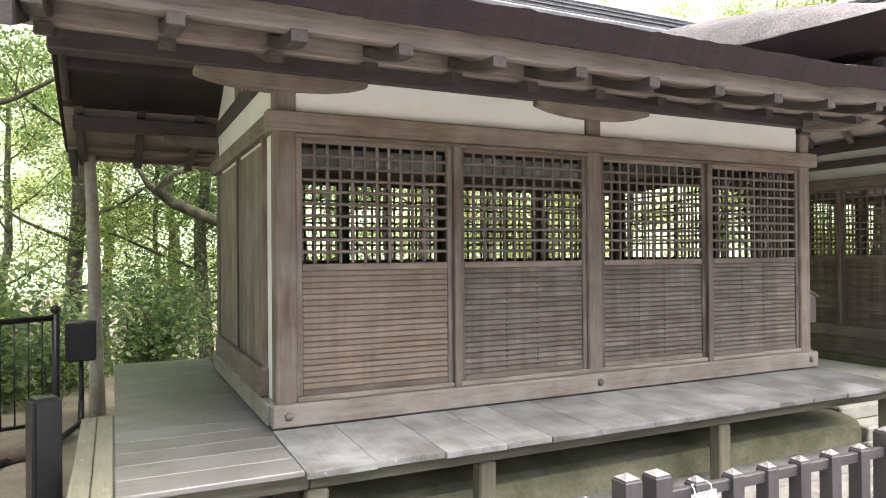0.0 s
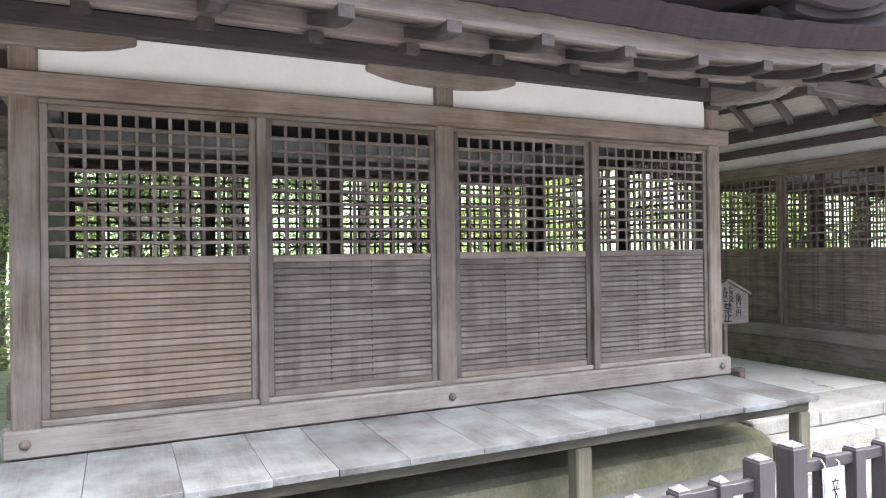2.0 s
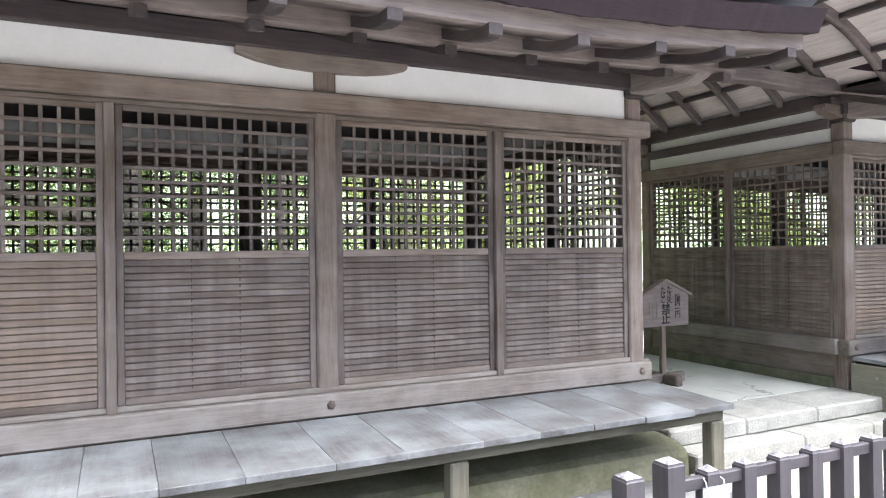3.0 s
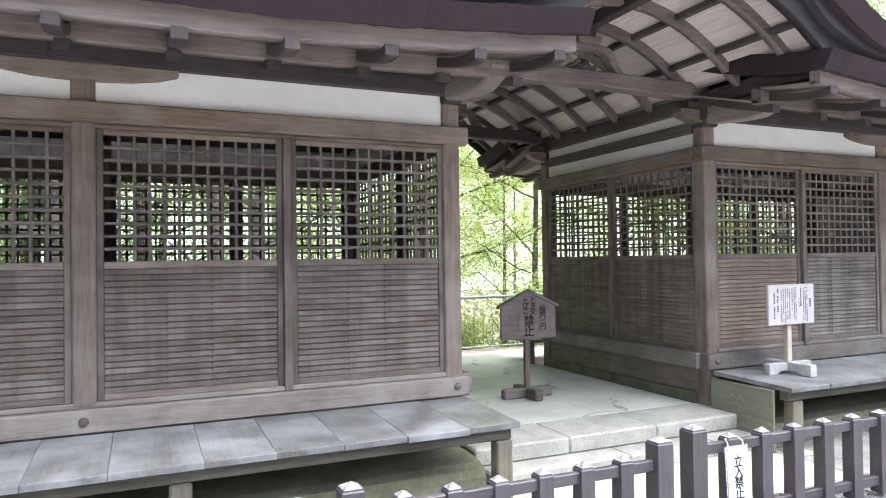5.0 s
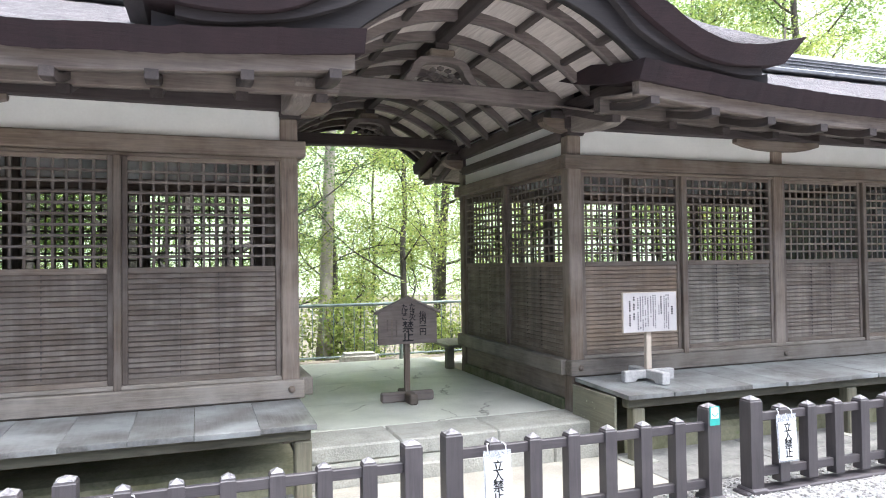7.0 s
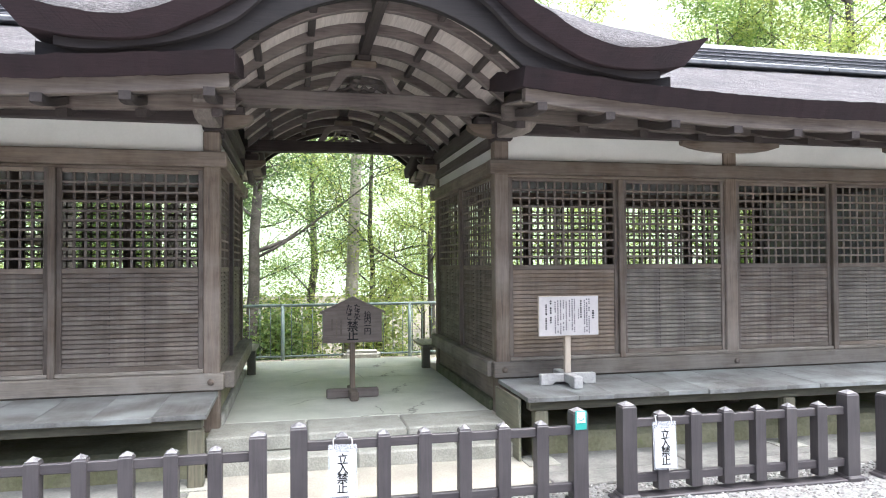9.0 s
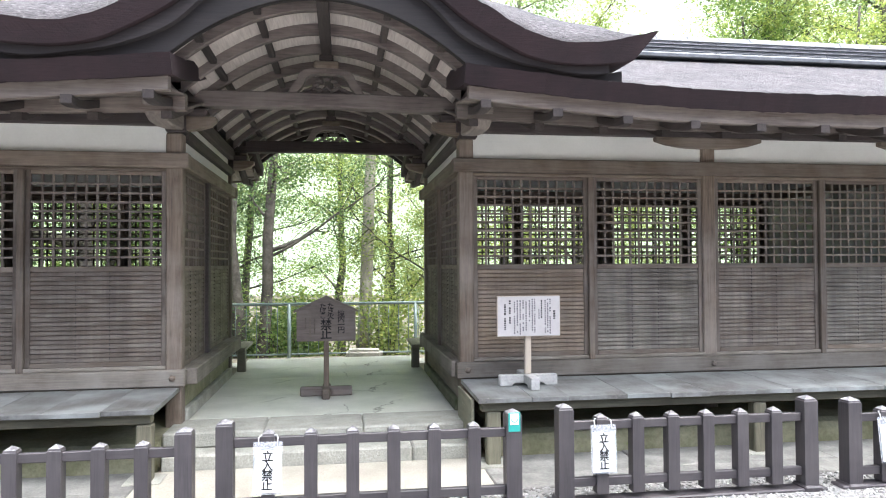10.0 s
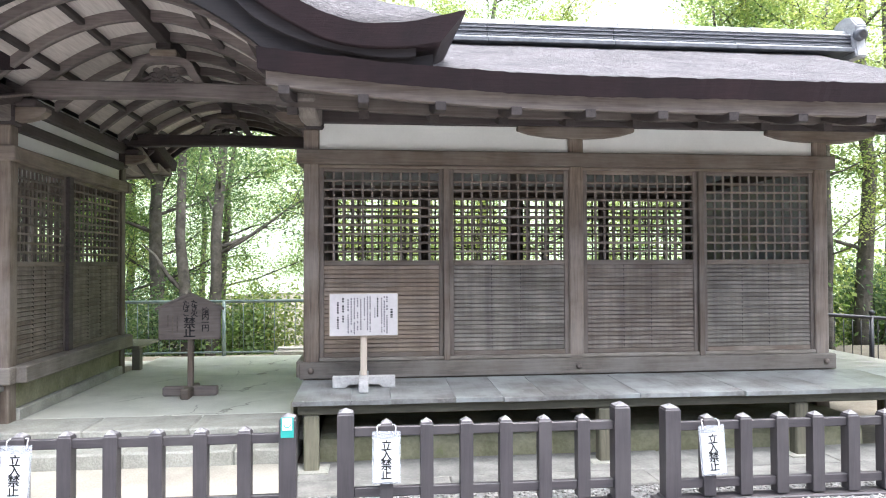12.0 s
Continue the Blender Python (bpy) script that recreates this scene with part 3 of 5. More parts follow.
        for k in range(n):
            u0, u1 = c0 + (c1 - c0) * k / n, c0 + (c1 - c0) * (k + 1) / n
            bar("door_board", (a + 0.006, u0 + 0.002, 0.80), (b, u1 - 0.002, 2.12), WZ, hall, 0.003)
        bar("door_frame", (a - 0.006, c0 - 0.04, 0.66), (b, c0, Z_NAG), WZ, hall, 0.004)
        bar("door_frame", (a - 0.006, c1, 0.66), (b, c1 + 0.02, Z_NAG), WZ, hall, 0.004)
    bar("rail", (a - 0.03, YF + 0.24, Z_SILL + 0.127), (b, YB - 0.24, 0.80), WY, hall, 0.006)
    return hall


hall_l = hall_at(XL, 1, "weathered timber shrine hall with lattice panels and a plank end wall")
hall_r = hall_at(XR, -1, "weathered timber shrine hall with lattice panels behind a notice board")


def roof_at(hall, xa, xb, inner, label):
    """Bark roof from xa to xb over one hall, with eaves, rafters, boards and ridge."""
    inner_x, outer_x = (xb, xa) if inner > 0 else (xa, xb)
    roof = thing("bark_roof", ((xa + xb) / 2, RIDGE_Y, 2.4), label, "roof", "roofs of the halls")
    nx, ny = 150, 24
    def lift(x):
        e = abs(x - inner_x)
        return 0.125 * max(0.0, 1 - e / 2.0) ** 1.8 + 0.02 * max(0.0, 1 - abs(x - outer_x) / 1.2) ** 2
    top, bottom = [], []
    for i in range(nx + 1):
        x = xa + (xb - xa) * i / nx
        e = abs(x - outer_x)
        roll = -0.16 * max(0.0, 1 - e / 0.45) ** 2
        rt, rb = [], []
        for j in range(ny + 1):
            y = EAVE_Y + (2 * (RIDGE_Y - EAVE_Y)) * j / ny
            k = abs(y - RIDGE_Y) / (RIDGE_Y - EAVE_Y)
            up = lift(x) * k ** 4 + roll * max(0.0, 1 - k) ** 0.5
            z = roof_z(y) + up + 0.008 * noise.noise((x * 4, y * 4, 1)) + 0.007 * noise.noise((x * 19, y * 9, 3))
            rt.append((x, y, z))
            yb = RIDGE_Y + (y - RIDGE_Y) * 0.975
            rb.append((x, yb, z - 0.115 - 0.05 * (1 - k)))
        top.append(rt)
        bottom.append(rb)
    sheet("bark_layer", top, bottom, BARK, roof, "grey cypress bark thatch with a dark cut edge", BARKEDGE)
    # two tiers of eaves: flying rafters under a pale fascia, ground rafters under a pale inner beam
    steps = [xa + 0.04 + (xb - xa - 0.08) * i / 60 for i in range(61)]
    for side in (-1, 1):
        def py(d):
            return RIDGE_Y + side * (RIDGE_Y - EAVE_Y - d)

        def beam(name, d0, d1, z0, z1, share, material, text):
            t = [[(x, py(d0), z1 + share * lift(x)), (x, py(d1), z1 + share * lift(x))] for x in steps]
            b = [[(x, py(d0), z0 + share * lift(x)), (x, py(d1), z0 + share * lift(x))] for x in steps]
            return sheet(name, t, b, material, roof, text)

        beam("fascia_board", 0.125, 0.20, 2.358, 2.466, 1.0, EX, "pale weathered fascia board")
        beam("inner_fascia", 0.58, 0.66, 2.400, 2.512, 0.45, EX, "pale weathered inner eave beam")
        top, bottom = [], []
        for x in steps:
            up = lift(x)
            low = [(x, py(0.16), 2.372 + 0.95 * up), (x, py(0.35), 2.425 + 0.7 * up), (x, py(0.62), 2.498 + 0.45 * up)]
            bottom.append(low)
            top.append([(p, q, z + 0.015) for p, q, z in low])
        sheet("eave_boards", top, bottom, EX, roof, "pale weathered eave boarding")
        top, bottom = [], []
        for x in steps:
            up = lift(x)
            low = [(x, py(0.60), 2.398 + 0.45 * up), (x, py(0.95), 2.529 + 0.2 * up), (x, py(1.27), 2.650)]
            bottom.append(low)
            top.append([(p, q, z + 0.015) for p, q, z in low])
        sheet("eave_boards", top, bottom, EX, roof)
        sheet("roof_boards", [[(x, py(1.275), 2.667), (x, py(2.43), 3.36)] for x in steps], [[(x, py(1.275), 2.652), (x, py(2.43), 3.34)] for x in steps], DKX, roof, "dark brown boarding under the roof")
        n = round((xb - xa - 0.3) / 0.47)
        for k in range(n + 1):
            x = xa + 0.15 + (xb - xa - 0.3) * k / n
            up = lift(x)
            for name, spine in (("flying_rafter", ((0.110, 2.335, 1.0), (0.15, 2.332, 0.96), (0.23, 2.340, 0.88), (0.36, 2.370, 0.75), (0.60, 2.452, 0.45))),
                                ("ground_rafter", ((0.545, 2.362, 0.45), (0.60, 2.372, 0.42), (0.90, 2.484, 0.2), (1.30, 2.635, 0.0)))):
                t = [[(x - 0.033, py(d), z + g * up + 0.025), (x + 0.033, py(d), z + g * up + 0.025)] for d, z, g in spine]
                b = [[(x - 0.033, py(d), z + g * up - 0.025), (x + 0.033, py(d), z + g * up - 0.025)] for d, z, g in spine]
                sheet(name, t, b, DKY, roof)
    # purlins below the verge
    ox = outer_x
    for y, z in ((RIDGE_Y, 3.22), (RIDGE_Y - 0.75, 2.90), (RIDGE_Y + 0.75, 2.90)):
        lo, hi = sorted((ox + inner * 0.06, ox + inner * 1.1))
        bar("verge_purlin", (lo, y - 0.05, z - 0.05), (hi, y + 0.05, z + 0.06), DKX, roof, 0.006)
    for k in range(2):
        xv = ox + inner * (0.55 + 0.4 * k)
        for side in (-1, 1):
            a, b = Vector((xv, RIDGE_Y + side * 2.25, 2.42)), Vector((xv, RIDGE_Y + side * 0.05, 3.30))
            ob = new("rafter", box_mesh("rafter", (0.06, round((b - a).length, 2), 0.06), DKY, 0.006))
            ob.matrix_basis = Matrix.Translation((a + b) / 2) @ pose(0, 0, 0, math.degrees(math.atan2(b.z - a.z, b.y - a.y)))
            hang(ob, roof)
    # bargeboards
    for side in (-1, 1):
        t, b = [], []
        for j in range(13):
            y = RIDGE_Y + side * (RIDGE_Y - EAVE_Y - 0.06) * j / 12
            z = roof_z(y) - 0.20
            x_in, x_out = ox + inner * 0.10, ox + inner * 0.04
            t.append([(x_out, y, z), (x_in, y, z)])
            b.append([(x_out, y, z - 0.14), (x_in, y, z - 0.14)])
        sheet("bargeboard", t, b, DKY, roof)
    return roof


VERGE_L, VERGE_R = -0.40, 12.78
CORNER_L, CORNER_R = 5.43, 7.20
roof_l = roof_at(hall_l, VERGE_L, CORNER_L, 1, "cypress bark gable roof with weathered eaves over the hall")
roof_r = roof_at(hall_r, CORNER_R, VERGE_R, -1, "cypress bark gable roof sweeping up beside the passage")


def ridge_stack(x0, x1, y0, y1, z, along, label):
    """A ridge of stacked tile courses with a rounded cap."""
    r = thing("tile_ridge", ((x0 + x1) / 2, (y0 + y1) / 2, z), label, "roof ridge", "tile ridges")
    levels = [(0.17, 0.045, TILE), (0.135, 0.022, TILEPALE), (0.128, 0.020, TILE), (0.118, 0.018, TILE), (0.126, 0.020, TILE), (0.116, 0.018, TILE), (0.123, 0.020, TILE), (0.112, 0.018, TILE), (0.118, 0.018, TILEPALE)]
    for w, h, m in levels:
        if along == "x":
            ln, n = x1 - x0, max(2, int((x1 - x0) / 1.1))
            for k in range(n):
                a = x0 + ln * k / n
                bar("tile", (a + 0.0004, (y0 + y1) / 2 - w, z), (a + ln / n - 0.0004, (y0 + y1) / 2 + w, z + h - 0.004), m, r, 0.006)
        else:
            ln, n = y1 - y0, max(2, int((y1 - y0) / 0.62))
            for k in range(n):
                a = y0 + ln * k / n
                bar("tile", ((x0 + x1) / 2 - w, a + 0.002, z), ((x0 + x1) / 2 + w, a + ln / n - 0.002, z + h - 0.004), m, r, 0.006)
        z += h
    bm = bmesh.new()
    if along == "x":
        n = int((x1 - x0) / 0.34)
        for k in range(n):
            a, b = x0 + (x1 - x0) * k / n, x0 + (x1 - x0) * (k + 1) / n
            tube(bm, [(a, (y0 + y1) / 2, z), (b, (y0 + y1) / 2, z)], [0.072, 0.064], 12)
    else:
        n = int((y1 - y0) / 0.34)
        for k in range(n):
            a, b = y0 + (y1 - y0) * k / n, y0 + (y1 - y0) * (k + 1) / n
            tube(bm, [((x0 + x1) / 2, a, z), ((x0 + x1) / 2, b, z)], [0.072, 0.064], 12)
    part("cap_tiles", bm, TILEPALE, r, "pale rounded cap tiles")
    return r


for x0, x1, end in ((VERGE_L + 0.05, MID - 0.18, VERGE_L), (MID + 0.18, VERGE_R - 0.05, VERGE_R)):
    r = ridge_stack(x0, x1, RIDGE_Y - 0.1, RIDGE_Y + 0.1, RIDGE_Z - 0.03, "x", "long grey tile ridge with pale mortar lines on the bark roof")
    s = 1 if end > MID else -1
    bm = bmesh.new()
    prism(bm, [(RIDGE_Y - 0.20, 3.44), (RIDGE_Y + 0.20, 3.44), (RIDGE_Y + 0.17, 3.66), (RIDGE_Y + 0.20, 3.76), (RIDGE_Y + 0.12, 3.86), (RIDGE_Y, 3.89), (RIDGE_Y - 0.12, 3.86), (RIDGE_Y - 0.20, 3.76), (RIDGE_Y - 0.17, 3.66)], "x", end - 0.06, end + 0.06)
    bmesh.ops.bevel(bm, geom=bm.edges[:], offset=0.012, segments=2, affect="EDGES")
    o = part("end_tile", bm, TILEPALE, r, "pale ogee ridge-end tile with a round boss")
    bm = bmesh.new()
    tube(bm, [(end - 0.02, RIDGE_Y - 0.17, 3.66), (end - 0.02, RIDGE_Y - 0.235, 3.66), (end - 0.02, RIDGE_Y - 0.235, 3.66)], [0.062, 0.060, 0.045], 14)
    part("boss", bm, TILE, o)


# ---- passage roof with its undulating gable ----
TOPC = [(0, 3.60), (0.4, 3.47), (0.92, 3.06), (1.07, 2.978), (1.18, 2.91), (1.33, 2.845), (1.52, 2.805), (1.8, 2.825), (2.14, 2.90)]
BOTC = [(0, 3.36), (0.3, 3.28), (0.65, 3.06), (0.88, 2.85), (1.18, 2.715), (1.41, 2.665), (1.68, 2.632), (1.92, 2.66), (2.05, 2.70)]
RIMC = [(0, 3.45), (0.3, 3.355), (0.65, 3.13), (0.9, 2.935), (1.18, 2.775), (1.32, 2.718), (1.5, 2.688), (1.75, 2.688), (1.99, 2.722)]
KY0, KY1 = 2.53, 7.57
gate = thing("passage_roof", (MID, RIDGE_Y, 2.5), "undulating cypress bark gable roof over the passage between the halls", "roof")
top, bottom, under_t, under_b = [], [], [], []
for i in range(-70, 71):
    f = i / 70
    ut, ub, uu = abs(f) * 2.14, abs(f) * 1.99, abs(f) * 1.84
    s = 1 if i >= 0 else -1
    zt, zb = smooth_curve(TOPC, ut), smooth_curve(RIMC, ub)
    hump = math.exp(-((ut - 1.35) / (0.52 if ut < 1.35 else 0.85)) ** 2) * (1 - max(0.0, (ut - 1.85) / 0.29) ** 2)
    row, low, ua, uz = [], [], [], []
    for j in range(25):
        y = KY0 + (KY1 - KY0) * j / 24
        d = min(y, 2 * RIDGE_Y - y) - KY0
        rise = 0.44 * hump * (1 - math.exp(-d / 0.5)) + (0.07 + 0.08 * hump) * d
        z = min(max(zt, 3.60), zt + rise)
        row.append((MID + s * ut, y, z + 0.006 * noise.noise((ut * s * 5, y * 5, 2)) + 0.005 * noise.noise((ut * s * 22, y * 12, 5))))
        low.append((MID + s * ub, y + 0.05 * (1 - j / 12), zb + min(0.05 * d, z - zt)))
        yu = y + 0.10 * (1 - j / 12)
        ua.append((MID + s * uu, yu, smooth_curve(RIMC, uu) - 0.002 + min(0.05 * d, z - zt)))
        uz.append((MID + s * uu, yu, smooth_curve(BOTC, uu) + min(0.03 * d, z - zt)))
    top.append(row)
    bottom.append(low)
    under_t.append(ua)
    under_b.append(uz)
sheet("bark_layer", top, bottom, BARK, gate, "grey bark thatch with a thick dark-red cut edge", BARKEDGE)
# Under-layer and bargeboards are coloured as dark as the bark's shadow.
sheet("under_layer", under_t, under_b, SHADEBOARD, gate, "dark recessed board layer below the bark")


def arch(u):
    """Height of the vault's ribs at u from the middle."""
    return 3.09 - 0.44 * (abs(u) / 0.98) ** 2


# bargeboards, curved like the gable
for y in (KY0 + 0.16, KY1 - 0.22):
    t, b = [], []
    for i in range(-30, 31):
        u = 1.95 * i / 30
        zt = smooth_curve(BOTC, abs(u)) + 0.01
        inner = arch(u) - 0.02 if abs(u) < 0.95 else 2.655
        zb = min(zt - 0.07, max(inner, zt - 0.30)) if abs(u) < 1.1 else zt - 0.09
        t.append([(MID + u, y, zt), (MID + u, y + 0.06, zt)])
        b.append([(MID + u, y, zb), (MID + u, y + 0.06, zb)])
    sheet("bargeboard", t, b, SHADEBOARD, gate, "dark curved bargeboard")
# vault boards
top, bottom = [], []
for i in range(-20, 21):
    u = 1.0 * i / 20
    top.append([(MID + u, y, arch(u) + 0.09) for y in (KY0 + 0.2, 5.05, KY1 - 0.2)])
    bottom.append([(MID + u, y, arch(u) + 0.07) for y in (KY0 + 0.2, 5.05, KY1 - 0.2)])
sheet("vault_boards", top, bottom, VB, gate, "pale weathered boards of the vaulted ceiling")
# ribs across, purlins along
for k in range(10):
    y = 2.98 + 0.47 * k
    t, b = [], []
    for i in range(-16, 17):
        u = 1.0 * i / 16
        t.append([(MID + u, y - 0.03, arch(u) + 0.07), (MID + u, y + 0.03, arch(u) + 0.07)])
        b.append([(MID + u, y - 0.03, arch(u)), (MID + u, y + 0.03, arch(u))])
    sheet("rib", t, b, RIBX, gate)
for u, w in ((-0.78, 0.025), (-0.42, 0.025), (0, 0.040), (0.42, 0.025), (0.78, 0.025)):
    z = arch(u)
    drop = 0.10 if u == 0 else 0.045
    bar("vault_purlin", (MID + u - w, KY0 + 0.22, z - drop + 0.07), (MID + u + w, KY1 - 0.22, z + 0.068), DKY, gate, 0.006)


def carved_strut(y, cut):
    """A frog-leg strut on a beam: two curved legs, a block and a carved middle."""
    s = new("frog_leg_strut")
    hang(s, gate, "carved frog-leg strut")
    s.matrix_basis = Matrix.Translation((MID, y, 2.755))
    for k in (-1, 1):
        out = [(0.24, 0.0), (0.30, 0.0), (0.27, 0.05), (0.235, 0.10), (0.215, 0.15), (0.17, 0.19), (0.09, 0.205), (0.0, 0.205), (0.0, 0.165), (0.08, 0.16), (0.13, 0.145), (0.165, 0.11), (0.185, 0.06)]
        bm = bmesh.new()
        prism(bm, [(k * u, z) for u, z in out], "y", -0.04, 0.04)
        part("leg", bm, RIBX, s, local=True)
    bm = bmesh.new()
    for a in np.linspace(0, 2 * math.pi, 9)[:-1]:
        u, z = 0.085 * math.cos(a), 0.075 + 0.05 * math.sin(a)
        bmesh.ops.create_icosphere(bm, subdivisions=1, radius=0.026, matrix=Matrix.Translation((u, 0, z)) @ Matrix.Diagonal((1.3, 0.6, 0.8, 1)))
    tube(bm, [(-0.18, 0, 0.02), (-0.10, 0, 0.06), (-0.05, 0, 0.02), (0, 0, 0.07), (0.05, 0, 0.02), (0.10, 0, 0.06), (0.18, 0, 0.02)], 0.014, 6)
    part("carving", bm, RIBX, s, "carved scroll relief", local=True)
    bar("block", (-0.10, -0.06, 0.207), (0.10, 0.06, 0.26), WX, s, 0.012, local=True)
    bar("block", (-0.055, -0.05, 0.262), (0.055, 0.05, 0.31), DKX, s, 0.008, local=True)


for y, cut in ((YF + 0.06, False), (YB - 0.06, True)):
    bm = bmesh.new()
    rise = 0.03 if cut else 0.01
    out = [(u, z + rise) for u, z in ((-1.12, 2.625), (-0.85, 2.62), (0, 2.64), (0.85, 2.62), (1.12, 2.625), (1.12, 2.745), (0, 2.75), (-1.12, 2.745))]
    prism(bm, [(MID + u, z) for u, z in out], "y", y - 0.065, y + 0.065)
    bmesh.ops.bevel(bm, geom=bm.edges[:], offset=0.01, segments=1, affect="EDGES")
    part("rainbow_beam", bm, DKX if cut else RIBX, gate, "slightly arched cross beam")
    carved_strut(y, cut)
    for s in (-1, 1):
        x = MID + s * 0.98
        bar("bracket_block", (x - 0.075, y - 0.07, 2.555), (x + 0.075, y + 0.07, 2.615), DKX, gate, 0.012)
        bm = bmesh.new()
        e = MID + s * 1.13
        prism(bm, [(e, 2.55), (MID + s * 0.84, 2.55), (MID + s * 0.84, 2.52), (MID + s * 0.88, 2.485), (MID + s * 0.98, 2.455), (e, 2.44)], "y", y - 0.05, y + 0.05)
        part("bracket_arm", bm, WX, gate)
        bar("bracket_block", (e - 0.075, y - 0.075, 2.42), (e + 0.075, y + 0.075, 2.60), DKX, gate, 0.015)
        # scrolled nosing under the eave corner
        bm = bmesh.new()
        f = -1 if y < RIDGE_Y else 1
        yo = y + f * 0.07
        prism(bm, [(yo, 2.60), (yo + f * 0.60, 2.575), (yo + f * 0.655, 2.545), (yo + f * 0.66, 2.49), (yo + f * 0.60, 2.435), (yo + f * 0.48, 2.40), (yo + f * 0.30, 2.405), (yo, 2.44)], "x", e - 0.065, e + 0.065)
        bmesh.ops.bevel(bm, geom=bm.edges[:], offset=0.012, segments=1, affect="EDGES")
        part("nosing", bm, EY, gate, "curved pale bracket nosing")
ridge_stack(MID - 0.1, MID + 0.1, KY0 + 0.25, KY1 - 0.25, 3.585, "y", "short grey tile ridge along the passage roof")


# ---- verandas ----
def veranda(x0, x1, y0, y1, label, legs, ends):
    v = thing("veranda", ((x0 + x1) / 2, (y0 + y1) / 2, 0), label, "veranda", "verandas along the halls")
    n = max(3, round((x1 - x0) / 0.34))
    rng = random.Random(int(x0 * 10) + 5)
    cuts = [x0] + [x0 + (x1 - x0) * (k + rng.uniform(-0.16, 0.16)) / n for k in range(1, n)] + [x1]
    tilt = math.degrees(math.atan2(0.02, y1 - y0))
    for a, b in zip(cuts, cuts[1:]):
        j = rng.uniform(-0.012, 0.012)
        ob = bar("plank", (a + 0.001, y0 + j, 0.455), (b - 0.001, y1, 0.487), DECK, v, 0.0015, turn=pose(0, 0, rng.uniform(-0.0007, 0.0007), tilt, rng.uniform(-0.08, 0.08)))
    bar("edge_beam", (x0 + 0.03, y0 + 0.06, 0.375), (x1 - 0.03, y0 + 0.14, 0.447), MOSSX, v, 0.008)
    for x in legs:
        bar("leg", (x - 0.05, y0 + 0.055, 0.0), (x + 0.05, y0 + 0.145, 0.372), MOSSZ, v, 0.01)
        bm = bmesh.new()
        bmesh.ops.create_cube(bm, size=1, matrix=Matrix.Translation((x, y0 + 0.10, -0.015)) @ Matrix.Diagonal((0.26, 0.24, 0.05, 1)))
        bmesh.ops.bevel(bm, geom=bm.edges[:], offset=0.015, segments=2, affect="EDGES")
        part("footing_stone", bm, STONE, v, "flat footing stone")
    return v


VE = 3.07
veranda(0.78, 5.225, VE, YF - 0.047, "long grey weathered plank veranda with a mossy chipped edge", (0.85, 1.75, 3.45, 5.15), None)
veranda(7.36, 12.55, VE, YF - 0.047, "grey weathered plank veranda carrying a notice board", (7.48, 9.50, 10.95, 12.4), None)
cheek = thing("veranda_cheek", (7.42, 3.5, 0), "mossy weathered board closing the veranda end over stone", "panel")
bar("board", (7.335, 3.215, 0.0), (7.355, 3.79, 0.445), LICHENW, cheek, 0.003)
# side decks at the outer ends
for x0, x1 in ((0.0, 0.76), (11.72, 12.55)):
    v = thing("side_veranda", ((x0 + x1) / 2, 5.3, 0), "grey plank side veranda with boards running across", "veranda", "verandas along the halls")
    left = x0 < 3
    y0, n = (VE, 17) if left else (YF - 0.04, 14)
    for k in range(n):
        a, b = y0 + (6.85 - y0) * k / n, y0 + (6.85 - y0) * (k + 1) / n
        bar("plank", (x0, a + 0.002, 0.457), (0.80 if b > YF and left else 0.775 if left else x1, b - 0.002, 0.485), DECKX, v, 0.004)
    xe = x0 + 0.1 if x0 < 3 else x1 - 0.1
    bar("edge_beam", (xe - 0.04, y0 + 0.05, 0.375), (xe + 0.04, 6.8, 0.447), WY, v, 0.008)
    if left:
        bar("edge_beam", (x0 + 0.15, y0 + 0.06, 0.375), (0.808, y0 + 0.14, 0.447), MOSSX, v, 0.008)
    for y in (3.2, 4.2, 5.5, 6.7):
        bar("leg", (xe - 0.05, y - 0.05, -0.02), (xe + 0.05, y + 0.05, 0.372), WZ, v, 0.01)

# short return benches behind the halls, beside the passage
for x0, x1 in ((4.7, 5.36), (7.22, 7.9)):
    v = thing("back_veranda", ((x0 + x1) / 2, YB + 0.4, 0), "end of the plank veranda behind the hall", "veranda", "verandas along the halls")
    bar("plank", (x0, YB + 0.05, 0.455), (x1, YB + 0.75, 0.487), LICHENW, v, 0.005)
    for x in (x0 + 0.05, x1 - 0.05):
        bar("leg", (x - 0.045, YB + 0.1, 0.0), (x + 0.045, YB + 0.19, 0.453), LICHENW, v, 0.008)

# ---- stone floor of the passage and its steps ----
pas = thing("stone_floor", (MID, 5.2, 0), "pale worn stone floor of the passage on two granite courses", "floor", kind="structure")
bar("floor_bed", (5.25, 3.95, -0.03), (7.34, 7.4, FLOOR_Z - 0.006), SLABTOP, pas, 0.004)
edges = [5.16, 5.86, 6.585, 7.40]
for a, b in zip(edges, edges[1:]):
    bar("step_stone", (a + 0.002, 3.54, 0.104), (b - 0.002, 3.99, FLOOR_Z), STONE, pas, 0.012)
for a, b in zip([5.2, 6.2, 6.93], [6.2, 6.93, 7.36]):
    bar("step_stone", (a + 0.002, 3.35, -0.03), (b - 0.002, 3.94, 0.102), STONE, pas, 0.012)
ys = [3.99, 4.9, 5.9, 6.6, 7.4]
for a, b in zip(ys, ys[1:]):
    bar("floor_slab", (5.25, a + 0.0015, FLOOR_Z - 0.05), (7.34, b - 0.0015, FLOOR_Z), SLABTOP, pas, 0.003)
